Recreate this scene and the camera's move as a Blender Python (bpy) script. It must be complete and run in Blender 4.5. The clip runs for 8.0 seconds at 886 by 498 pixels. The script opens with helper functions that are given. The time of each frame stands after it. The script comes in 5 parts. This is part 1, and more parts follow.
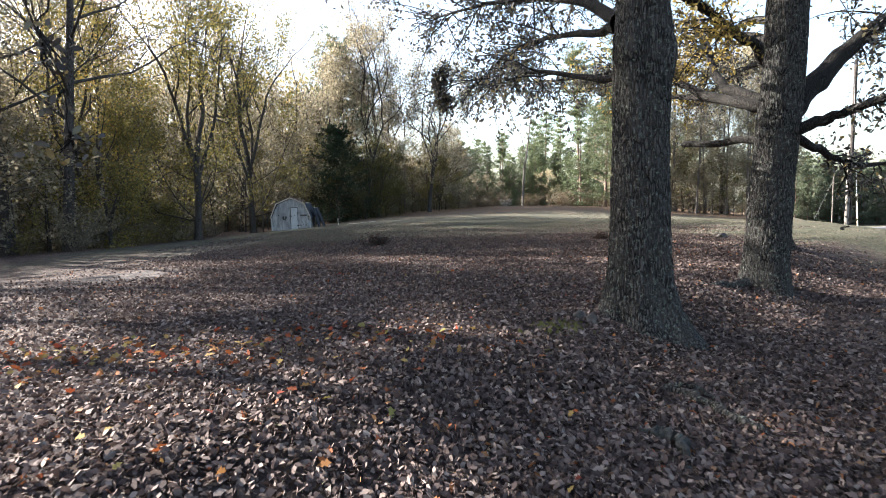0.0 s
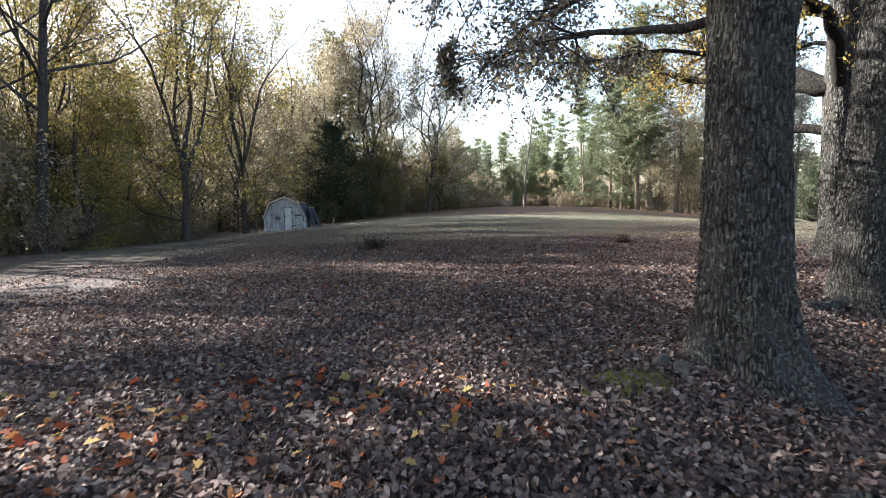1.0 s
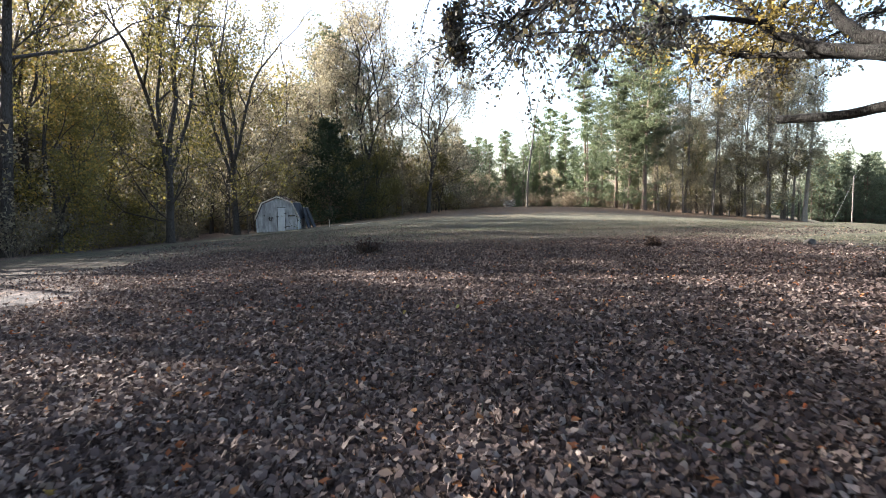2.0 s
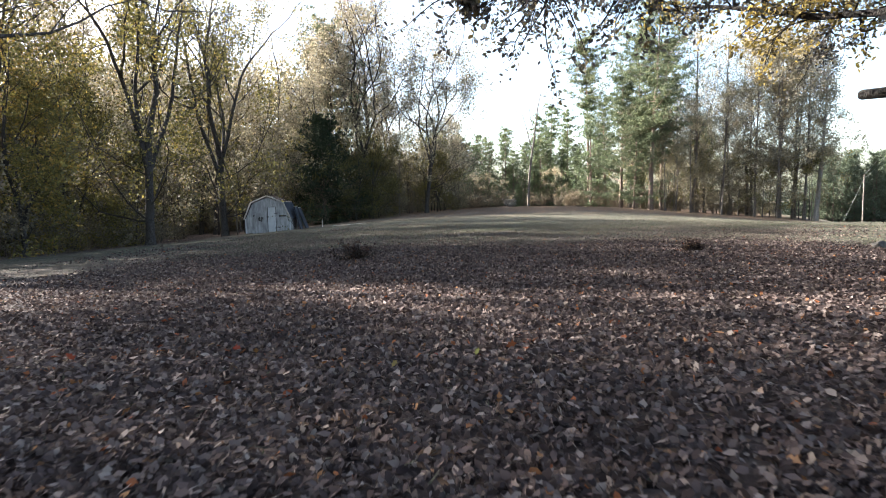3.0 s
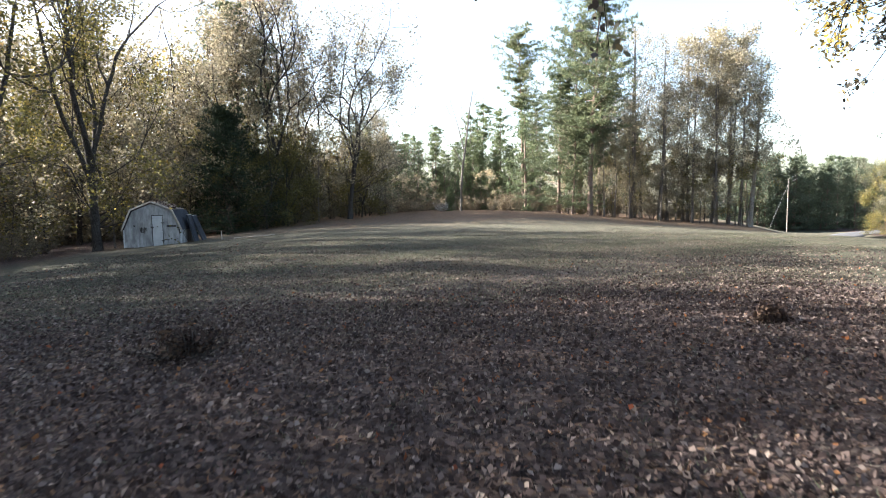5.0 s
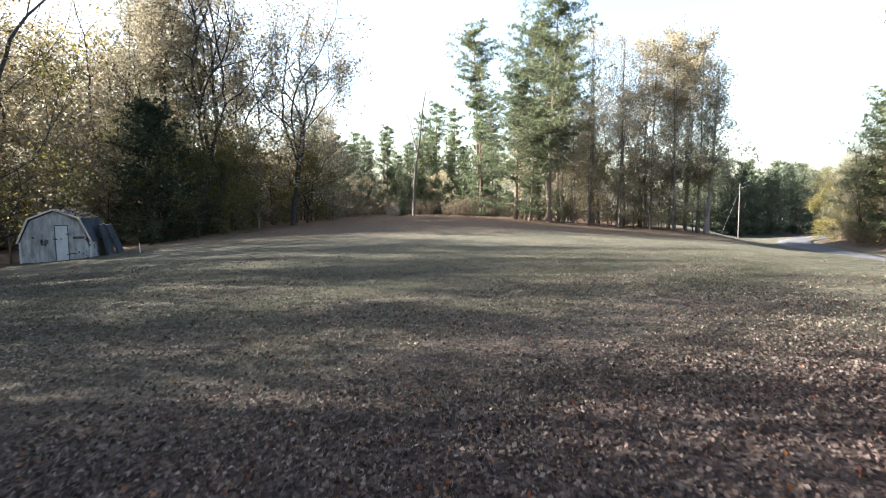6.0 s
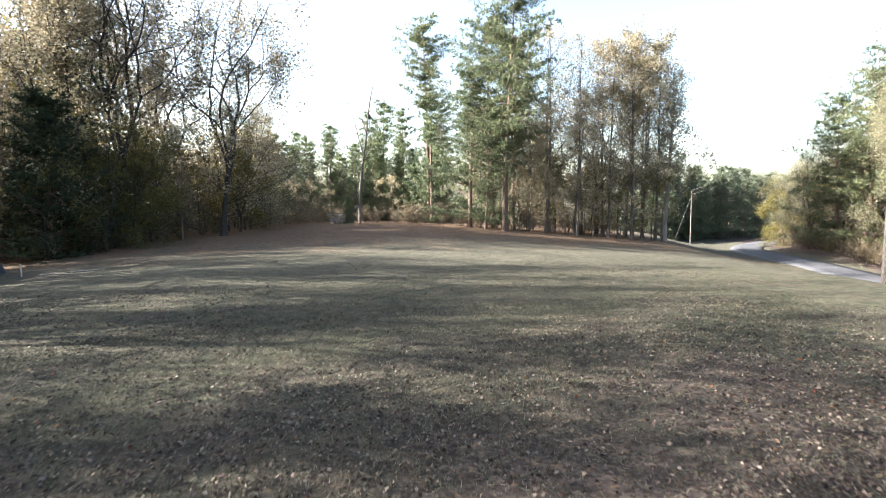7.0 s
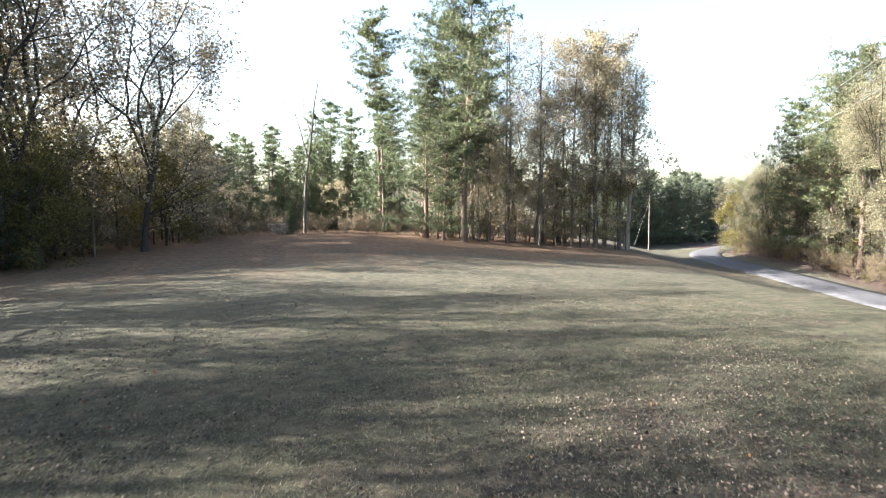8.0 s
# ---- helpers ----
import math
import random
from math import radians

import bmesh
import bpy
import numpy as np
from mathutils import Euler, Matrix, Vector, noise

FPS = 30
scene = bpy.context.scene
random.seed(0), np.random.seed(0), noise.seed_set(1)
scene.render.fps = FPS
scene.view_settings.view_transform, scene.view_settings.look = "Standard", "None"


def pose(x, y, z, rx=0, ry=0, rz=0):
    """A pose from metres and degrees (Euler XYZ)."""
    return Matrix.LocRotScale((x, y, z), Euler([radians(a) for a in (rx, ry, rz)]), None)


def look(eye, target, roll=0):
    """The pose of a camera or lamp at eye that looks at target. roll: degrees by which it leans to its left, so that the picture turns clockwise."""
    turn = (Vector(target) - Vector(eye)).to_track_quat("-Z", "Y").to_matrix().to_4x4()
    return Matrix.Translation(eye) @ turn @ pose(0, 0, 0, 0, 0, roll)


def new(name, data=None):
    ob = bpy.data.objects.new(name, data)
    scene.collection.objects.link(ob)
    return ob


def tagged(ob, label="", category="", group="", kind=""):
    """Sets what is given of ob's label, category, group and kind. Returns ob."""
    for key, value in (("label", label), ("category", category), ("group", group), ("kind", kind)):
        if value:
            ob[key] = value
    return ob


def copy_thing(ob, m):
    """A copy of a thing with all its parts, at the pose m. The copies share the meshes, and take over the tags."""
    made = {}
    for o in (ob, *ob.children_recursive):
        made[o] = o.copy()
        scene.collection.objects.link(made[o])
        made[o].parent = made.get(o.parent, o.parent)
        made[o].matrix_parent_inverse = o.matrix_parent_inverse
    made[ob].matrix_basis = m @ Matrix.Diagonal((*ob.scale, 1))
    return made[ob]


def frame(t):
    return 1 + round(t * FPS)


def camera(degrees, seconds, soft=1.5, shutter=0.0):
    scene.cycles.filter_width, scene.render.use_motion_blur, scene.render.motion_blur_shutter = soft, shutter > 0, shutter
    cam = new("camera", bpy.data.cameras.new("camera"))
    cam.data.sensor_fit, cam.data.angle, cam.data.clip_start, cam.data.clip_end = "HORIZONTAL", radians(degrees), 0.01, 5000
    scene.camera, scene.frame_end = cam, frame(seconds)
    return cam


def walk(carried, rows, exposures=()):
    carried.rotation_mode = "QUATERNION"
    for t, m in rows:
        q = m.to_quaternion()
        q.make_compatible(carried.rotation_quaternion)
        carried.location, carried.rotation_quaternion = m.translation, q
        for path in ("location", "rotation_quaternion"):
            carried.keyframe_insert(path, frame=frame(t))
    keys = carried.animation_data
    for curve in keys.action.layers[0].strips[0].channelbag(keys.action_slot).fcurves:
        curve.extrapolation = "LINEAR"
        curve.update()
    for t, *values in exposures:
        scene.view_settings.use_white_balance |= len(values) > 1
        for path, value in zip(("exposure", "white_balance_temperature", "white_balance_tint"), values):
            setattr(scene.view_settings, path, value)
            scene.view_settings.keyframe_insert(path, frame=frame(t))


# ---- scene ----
cam = camera(76.8, 8.0, 0.55, 0.2)
PATH = [
    (0, (0.182, 1.502, 1.188), (0.276, 3.493, 1.023), -1.1),
    (0.5, (0.141, 2.346, 1.177), (0.239, 4.337, 1.012), -1.1),
    (1, (0.106, 3.255, 1.149), (0.207, 5.246, 0.986), -0.9),
    (1.5, (0.091, 4.229, 1.118), (0.194, 6.22, 0.957), -0.9),
    (3, (0.115, 7.23, 1.001), (0.226, 9.22, 0.842), -1.0),
    (3.5, (0.138, 8.367, 1.001), (0.29, 10.354, 0.841), -0.9),
    (4, (0.245, 9.64, 1.1), (0.463, 11.622, 0.938), -1.0),
    (4.5, (0.384, 10.923, 1.254), (0.674, 12.895, 1.092), -1.0),
    (6, (1.111, 15.129, 2.047), (1.646, 17.049, 1.875), -0.5),
    (6.5, (1.449, 16.863, 2.254), (2.075, 18.755, 2.084), -0.4),
    (7, (1.9, 18.678, 2.504), (2.616, 20.538, 2.335), -0.4),
    (7.5, (2.359, 20.474, 2.74), (3.158, 22.3, 2.573), -0.4),
    (8, (2.923, 22.173, 3.065), (3.803, 23.961, 2.898), -0.5),
]
walk(cam, [(t, look(e, g, r)) for t, e, g, r in PATH])

# ---- light ----
SUN_TO = Vector((-0.92, 0.39, 0.0)).normalized()      # the sun's bearing on the ground
SUN_HIGH = radians(27)
world = bpy.data.worlds.new("sky")
scene.world = world
world.use_nodes = True
wn = world.node_tree.nodes
sky = wn.new("ShaderNodeTexSky")
sky.sky_type = "NISHITA"
sky.sun_disc = False
sky.sun_elevation = SUN_HIGH
sky.sun_rotation = math.atan2(SUN_TO.x, SUN_TO.y)
sky.dust_density = 3.0
sky.air_density = 1.0
wn["Background"].inputs["Strength"].default_value = 0.072
world.node_tree.links.new(sky.outputs["Color"], wn["Background"].inputs["Color"])
sun = new("sun", bpy.data.lights.new("sun", "SUN"))
sun.data.energy = 5.0
sun.data.angle = radians(0.53)
sun.data.color = (1.0, 0.96, 0.925)
sun_dir = Vector((SUN_TO.x * math.cos(SUN_HIGH), SUN_TO.y * math.cos(SUN_HIGH), math.sin(SUN_HIGH)))
sun.matrix_world = look(sun_dir * 50, (0, 0, 0))
scene.view_settings.exposure = 3.14


# ---- materials ----
def material(name):
    m = bpy.data.materials.new(name)
    m.use_nodes = True
    m.node_tree.nodes.clear()
    return m, m.node_tree.nodes, m.node_tree.links


def node(nodes, kind, **inputs):
    n = nodes.new(kind)
    for key, value in inputs.items():
        n.inputs[key].default_value = value
    return n


def ramp(nodes, stops):
    r = nodes.new("ShaderNodeValToRGB")
    while len(r.color_ramp.elements) < len(stops):
        r.color_ramp.elements.new(0.5)
    for e, (at, c) in zip(r.color_ramp.elements, stops):
        e.position = at
        e.color = (*c, 1)
    return r


def mixer(nodes, links, fac, a, b, blend="MIX"):
    m = nodes.new("ShaderNodeMix")
    m.data_type, m.blend_type = "RGBA", blend
    for sock, v in ((m.inputs[0], fac), (m.inputs[6], a), (m.inputs[7], b)):
        if isinstance(v, bpy.types.NodeSocket):
            links.new(v, sock)
        else:
            sock.default_value = v if isinstance(v, float) else (*v, 1)
    return m.outputs[2]


def mathn(nodes, links, op, a, b=0.0, clamp=False):
    m = nodes.new("ShaderNodeMath")
    m.operation, m.use_clamp = op, clamp
    for sock, v in ((m.inputs[0], a), (m.inputs[1], b)):
        if isinstance(v, bpy.types.NodeSocket):
            links.new(v, sock)
        else:
            sock.default_value = v
    return m.outputs[0]


def span(nodes, links, value, a, b):
    """0 at a, 1 at b, smooth between."""
    m = nodes.new("ShaderNodeMapRange")
    m.interpolation_type = "SMOOTHSTEP"
    m.inputs[1].default_value, m.inputs[2].default_value = a, b
    links.new(value, m.inputs[0])
    return m.outputs[0]


def noise_of(nodes, links, coords, scale, detail=4.0, rough=0.6):
    n = node(nodes, "ShaderNodeTexNoise", Scale=scale, Detail=detail, Roughness=rough)
    links.new(coords, n.inputs["Vector"])
    return n.outputs[0]


def finish(m, nodes, links, color, rough=0.9, bump=None, strength=0.5, distance=0.02, translucent=0.0, metallic=0.0, spec=0.25):
    out = nodes.new("ShaderNodeOutputMaterial")
    p = node(nodes, "ShaderNodeBsdfPrincipled", Metallic=metallic)
    p.inputs["Specular IOR Level"].default_value = spec
    for sock, v in ((p.inputs["Base Color"], color), (p.inputs["Roughness"], rough)):
        if isinstance(v, bpy.types.NodeSocket):
            links.new(v, sock)
        else:
            sock.default_value = v if isinstance(v, float) else (*v, 1)
    if bump is not None:
        b = node(nodes, "ShaderNodeBump", Strength=strength, Distance=distance)
        links.new(bump, b.inputs["Height"])
        links.new(b.outputs[0], p.inputs["Normal"])
    if translucent:
        t = nodes.new("ShaderNodeBsdfTranslucent")
        if isinstance(color, bpy.types.NodeSocket):
            links.new(color, t.inputs[0])
        mix = node(nodes, "ShaderNodeMixShader", Fac=translucent)
        links.new(p.outputs[0], mix.inputs[1])
        links.new(t.outputs[0], mix.inputs[2])
        links.new(mix.outputs[0], out.inputs[0])
    else:
        links.new(p.outputs[0], out.inputs[0])
    return m


def leaf_material(name, stops, translucent=0.4, spread=0.25, rough=0.65, spec=0.25):
    """Leaves that differ one by one, and a little from tree to tree."""
    m, n, l = material(name)
    geo = n.new("ShaderNodeNewGeometry")
    info = n.new("ShaderNodeObjectInfo")
    v = mathn(n, l, "MULTIPLY", geo.outputs["Random Per Island"], 1 - spread)
    w = mathn(n, l, "MULTIPLY", info.outputs["Random"], spread)
    r = ramp(n, stops)
    l.new(mathn(n, l, "ADD", v, w), r.inputs[0])
    return finish(m, n, l, r.outputs[0], rough, translucent=translucent, spec=spec)


def bark_material(name, dark, light, lichen=0.0, scale=1.0, bump=1.0):
    m, n, l = material(name)
    tc = n.new("ShaderNodeTexCoord")
    mp = node(n, "ShaderNodeMapping", Scale=(scale, scale, scale * 0.22))
    l.new(tc.outputs["Object"], mp.inputs[0])
    vor = node(n, "ShaderNodeTexVoronoi", Scale=22.0)
    vor.feature = "DISTANCE_TO_EDGE"
    l.new(mp.outputs[0], vor.inputs["Vector"])
    wob = noise_of(n, l, mp.outputs[0], 30.0, 6.0)
    ridge = mathn(n, l, "ADD", span(n, l, vor.outputs["Distance"], 0.0, 0.25), mathn(n, l, "MULTIPLY", wob, 0.8))
    r = ramp(n, [(0.25, dark), (1.0, light)])
    l.new(mathn(n, l, "MULTIPLY", ridge, 0.6), r.inputs[0])
    big = noise_of(n, l, tc.outputs["Object"], 3.0 * scale, 5.0)
    col = mixer(n, l, span(n, l, big, 0.35, 0.7), r.outputs[0], [c * 0.6 for c in light])
    if lichen:
        spots = noise_of(n, l, tc.outputs["Object"], 26.0, 6.0, 0.75)
        col = mixer(n, l, mathn(n, l, "MULTIPLY", span(n, l, spots, 0.52, 0.66), lichen), col, (0.30, 0.34, 0.27))
    return finish(m, n, l, col, 0.95, ridge, bump, 0.02, spec=0.1)


# autumn leaves
M_LITTER = leaf_material("dry_leaf_litter", [(0.0, (0.026, 0.017, 0.015)), (0.3, (0.055, 0.039, 0.034)), (0.6, (0.089, 0.064, 0.056)), (0.85, (0.137, 0.105, 0.089)),
                                     (0.975, (0.219, 0.177, 0.151)), (0.985, (0.202, 0.100, 0.041)), (1.0, (0.179, 0.053, 0.024))], 0.15, 0.0, 0.85, 0.15)
M_MAPLE = leaf_material("bright_fallen_leaf", [(0.0, (0.13, 0.025, 0.014)), (0.35, (0.16, 0.048, 0.018)), (0.7, (0.17, 0.085, 0.03)), (0.9, (0.19, 0.14, 0.05)), (1.0, (0.10, 0.11, 0.035))], 0.2, 0.0, 0.85, 0.1)
M_OAKLEAF = leaf_material("oak_foliage", [(0.0, (0.03, 0.026, 0.024)), (0.5, (0.07, 0.064, 0.055)), (0.85, (0.11, 0.105, 0.07)), (1.0, (0.20, 0.14, 0.05))], 0.25, 0.0)
M_GOLD = leaf_material("golden_foliage", [(0.0, (0.06, 0.045, 0.02)), (0.5, (0.16, 0.12, 0.035)), (1.0, (0.36, 0.25, 0.05))], 0.45, 0.0)
M_RUST = leaf_material("rusty_foliage", [(0.0, (0.097, 0.082, 0.055)), (0.4, (0.204, 0.171, 0.112)), (0.75, (0.310, 0.268, 0.175)), (0.93, (0.415, 0.365, 0.233)), (1.0, (0.484, 0.291, 0.107))], 0.35)
M_OLIVE = leaf_material("olive_yellow_foliage", [(0.0, (0.042, 0.040, 0.018)), (0.45, (0.111, 0.101, 0.032)), (0.8, (0.209, 0.168, 0.044)), (1.0, (0.306, 0.190, 0.046))], 0.38)
M_RUSSET = leaf_material("russet_foliage", [(0.0, (0.082, 0.065, 0.042)), (0.5, (0.163, 0.129, 0.081)), (0.85, (0.231, 0.186, 0.116)), (1.0, (0.272, 0.205, 0.106))], 0.45)
M_PALELEAF = leaf_material("bleached_fallen_leaf", [(0.0, (0.039, 0.030, 0.023)), (0.4, (0.098, 0.075, 0.057)), (0.75, (0.156, 0.126, 0.099)), (1.0, (0.234, 0.195, 0.156))], 0.12, 0.0, 0.85, 0.12)
# tan leaves, lightened to carry the sun that doesn't reach the grove
M_TAN = leaf_material("tan_foliage", [(0.0, (0.133, 0.116, 0.076)), (0.45, (0.278, 0.240, 0.157)), (0.85, (0.411, 0.355, 0.227)), (1.0, (0.473, 0.345, 0.162))], 0.48)
M_ROADLEAF = leaf_material("olive_tan_foliage", [(0.0, (0.066, 0.066, 0.042)), (0.45, (0.154, 0.149, 0.094)), (0.85, (0.255, 0.235, 0.154)), (1.0, (0.334, 0.248, 0.121))], 0.42)
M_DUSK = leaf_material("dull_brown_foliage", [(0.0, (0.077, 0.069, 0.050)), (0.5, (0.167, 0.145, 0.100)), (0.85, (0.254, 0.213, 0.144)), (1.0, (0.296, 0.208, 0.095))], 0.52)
M_DARKLEAF = leaf_material("dark_dead_leaf", [(0.0, (0.020, 0.014, 0.012)), (0.7, (0.051, 0.035, 0.029)), (1.0, (0.102, 0.069, 0.046))], 0.1, 0.0, 0.95, 0.05)
M_PINE = leaf_material("pine_needles", [(0.0, (0.045, 0.060, 0.035)), (0.5, (0.090, 0.112, 0.058)), (0.85, (0.148, 0.161, 0.082)), (1.0, (0.233, 0.215, 0.097))], 0.3)
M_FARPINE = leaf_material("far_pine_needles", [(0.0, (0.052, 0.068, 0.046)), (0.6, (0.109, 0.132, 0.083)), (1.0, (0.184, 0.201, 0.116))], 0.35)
M_CEDAR = leaf_material("cedar_needles", [(0.0, (0.0096, 0.0176, 0.0096)), (0.6, (0.024, 0.036, 0.016)), (1.0, (0.04, 0.052, 0.0224))], 0.15)
# green lightened for the haze over the distant young stand
M_YOUNG = leaf_material("young_pine_needles", [(0.0, (0.060, 0.081, 0.043)), (0.6, (0.119, 0.149, 0.072)), (1.0, (0.187, 0.204, 0.098))], 0.3)
M_GRASS = leaf_material("dormant_grass", [(0.0, (0.026, 0.028, 0.016)), (0.4, (0.055, 0.060, 0.033)), (0.75, (0.099, 0.097, 0.060)), (1.0, (0.171, 0.157, 0.112))], 0.3, 0.0)
M_STRAW = leaf_material("bleached_grass", [(0.0, (0.039, 0.033, 0.024)), (0.5, (0.089, 0.079, 0.056)), (1.0, (0.186, 0.169, 0.127))], 0.25, 0.0)
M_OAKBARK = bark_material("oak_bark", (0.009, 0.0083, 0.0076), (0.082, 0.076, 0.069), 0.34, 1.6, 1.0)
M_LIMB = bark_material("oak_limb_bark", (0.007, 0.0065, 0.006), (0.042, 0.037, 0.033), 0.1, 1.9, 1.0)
M_BARK = bark_material("forest_bark", (0.022, 0.019, 0.017), (0.095, 0.083, 0.073), 0.0, 1.0, 0.8)
# paler than forest_bark: the sunlit look of the grove's stems is in the colour
M_MIDBARK = bark_material("grove_bark", (0.06, 0.05, 0.042), (0.22, 0.19, 0.16), 0.0, 1.0, 0.7)
M_DEADWOOD = bark_material("dead_wood", (0.07, 0.06, 0.053), (0.22, 0.195, 0.17), 0.0, 1.0, 0.7)
M_PALEBARK = bark_material("pale_bark", (0.18, 0.16, 0.14), (0.48, 0.43, 0.37), 0.0, 1.0, 0.5)
M_PINEBARK = bark_material("pine_bark", (0.06, 0.045, 0.036), (0.26, 0.19, 0.15), 0.0, 1.0, 0.8)


def ground_material():
    m, n, l = material("yard_ground")
    geo = n.new("ShaderNodeNewGeometry")
    xyz = n.new("ShaderNodeSeparateXYZ")
    l.new(geo.outputs["Position"], xyz.inputs[0])
    pos = geo.outputs["Position"]
    # leaf litter: cells the size of leaves
    vor = node(n, "ShaderNodeTexVoronoi", Scale=22.0, Randomness=1.0)
    l.new(pos, vor.inputs["Vector"])
    cell = n.new("ShaderNodeSeparateColor")
    l.new(vor.outputs["Color"], cell.inputs[0])
    lit = ramp(n, [(0.0, (0.026, 0.0185, 0.0165)), (0.5, (0.060, 0.045, 0.040)), (0.85, (0.093, 0.074, 0.065)), (1.0, (0.135, 0.083, 0.05))])
    l.new(cell.outputs[0], lit.inputs[0])
    # short dormant grass
    fine = noise_of(n, l, pos, 30.0, 9.0, 0.82)
    mid = noise_of(n, l, pos, 1.3, 5.0, 0.6)
    grass = ramp(n, [(0.36, (0.019, 0.0195, 0.0115)), (0.5, (0.050, 0.051, 0.033)), (0.64, (0.112, 0.110, 0.076))])
    l.new(fine, grass.inputs[0])
    grassc = mixer(n, l, mathn(n, l, "MULTIPLY", span(n, l, mid, 0.4, 0.68), 0.6), grass.outputs[0], (0.085, 0.069, 0.05))
    # straw tone paled with distance: the far field's sunlit, grazing brightness put into colour
    straw = mixer(n, l, fine, (0.054, 0.051, 0.039), (0.148, 0.140, 0.108))
    grassc = mixer(n, l, mathn(n, l, "MULTIPLY", span(n, l, mathn(n, l, "ADD", xyz.outputs[1], mathn(n, l, "MULTIPLY", mid, 14.0)), 36.0, 54.0), 0.6), grassc, straw)
    # scattered leaves in the grass
    v2 = node(n, "ShaderNodeTexVoronoi", Scale=9.0)
    l.new(pos, v2.inputs["Vector"])
    c2 = n.new("ShaderNodeSeparateColor")
    l.new(v2.outputs["Color"], c2.inputs[0])
    speck = mathn(n, l, "MULTIPLY", span(n, l, c2.outputs[1], 0.7, 0.75), span(n, l, v2.outputs["Distance"], 0.04, 0.03))
    grassc = mixer(n, l, speck, grassc, (0.12, 0.086, 0.06))
    # where litter gives way to grass
    wob = noise_of(n, l, pos, 0.35, 5.0, 0.65)
    edge = mathn(n, l, "ADD", xyz.outputs[1], mathn(n, l, "MULTIPLY", mathn(n, l, "SUBTRACT", wob, 0.5), 16.0))
    edge = mathn(n, l, "SUBTRACT", edge, mathn(n, l, "MULTIPLY", xyz.outputs[0], 0.35))
    edge = mathn(n, l, "ADD", edge, mathn(n, l, "MULTIPLY", span(n, l, xyz.outputs[0], 8.5, 12.5), 16.0))
    col = mixer(n, l, span(n, l, edge, 17.0, 29.0), lit.outputs[0], grassc)
    # pine straw below the far trees
    far = mathn(n, l, "ADD", xyz.outputs[1], mathn(n, l, "MULTIPLY", mathn(n, l, "SUBTRACT", wob, 0.5), 20.0))
    col = mixer(n, l, mathn(n, l, "MULTIPLY", mathn(n, l, "MULTIPLY", span(n, l, far, 42.0, 57.0), 0.8), span(n, l, xyz.outputs[0], 46.0, 34.0)), col, mixer(n, l, fine, (0.06, 0.038, 0.025), (0.23, 0.14, 0.085)))

    # brown leaves under the trees across the road and beside the shed
    over = mathn(n, l, "SUBTRACT", mathn(n, l, "MULTIPLY", xyz.outputs[0], 0.82), mathn(n, l, "ADD", mathn(n, l, "MULTIPLY", xyz.outputs[1], 0.57), 7.7))
    col = mixer(n, l, span(n, l, mathn(n, l, "ADD", over, mathn(n, l, "MULTIPLY", wob, 2.0)), 3.0, 4.2), col, lit.outputs[0])
    col = mixer(n, l, span(n, l, mathn(n, l, "ADD", xyz.outputs[0], mathn(n, l, "MULTIPLY", wob, 6.0)), -8.0, -11.5), col, lit.outputs[0])

    def patch(col, cx, cy, rx, ry, colour, amount):
        dx = mathn(n, l, "DIVIDE", mathn(n, l, "SUBTRACT", xyz.outputs[0], cx), rx)
        dy = mathn(n, l, "DIVIDE", mathn(n, l, "SUBTRACT", xyz.outputs[1], cy), ry)
        d = mathn(n, l, "SQRT", mathn(n, l, "ADD", mathn(n, l, "MULTIPLY", dx, dx), mathn(n, l, "MULTIPLY", dy, dy)))
        d = mathn(n, l, "ADD", d, mathn(n, l, "MULTIPLY", mathn(n, l, "SUBTRACT", noise_of(n, l, pos, 5.0, 8.0, 0.75), 0.5), 2.4))
        return mixer(n, l, mathn(n, l, "MULTIPLY", span(n, l, d, 1.05, 0.7), amount), col, colour)

    col = patch(col, -5.9, 13.4, 1.0, 0.9, (0.066, 0.064, 0.064), 0.5)     # bare sandy soil
    col = patch(col, -5.0, 17.4, 1.6, 1.0, (0.11, 0.10, 0.095), 0.4)
    col = patch(col, 1.5, 6.75, 0.38, 0.27, (0.10, 0.10, 0.024), 0.85)  # moss by the oak
    col = patch(col, 1.4, 7.6, 0.45, 0.25, (0.10, 0.10, 0.035), 0.5)
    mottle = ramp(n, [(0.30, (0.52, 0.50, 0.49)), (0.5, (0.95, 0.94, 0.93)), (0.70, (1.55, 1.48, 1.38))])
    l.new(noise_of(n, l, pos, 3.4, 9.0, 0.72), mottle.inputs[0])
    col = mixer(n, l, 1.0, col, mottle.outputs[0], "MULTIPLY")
    h = mathn(n, l, "ADD", mathn(n, l, "MULTIPLY", cell.outputs[1], 0.6), fine)
    return finish(m, n, l, col, 0.95, h, 0.9, 0.03, spec=0.1)


M_GROUND = ground_material()


def plain(name, a, b, scale=8.0, rough=0.8, bump=0.3, distance=0.01, metallic=0.0, stretch=(1, 1, 1)):
    m, n, l = material(name)
    tc = n.new("ShaderNodeTexCoord")
    mp = node(n, "ShaderNodeMapping", Scale=stretch)
    l.new(tc.outputs["Object"], mp.inputs[0])
    f = noise_of(n, l, mp.outputs[0], scale, 6.0, 0.65)
    g = noise_of(n, l, mp.outputs[0], scale * 0.17, 4.0, 0.6)
    c = mixer(n, l, span(n, l, mathn(n, l, "ADD", mathn(n, l, "MULTIPLY", f, 0.5), mathn(n, l, "MULTIPLY", g, 0.5)), 0.36, 0.64), a, b)
    return finish(m, n, l, c, rough, f, bump, distance, metallic=metallic)


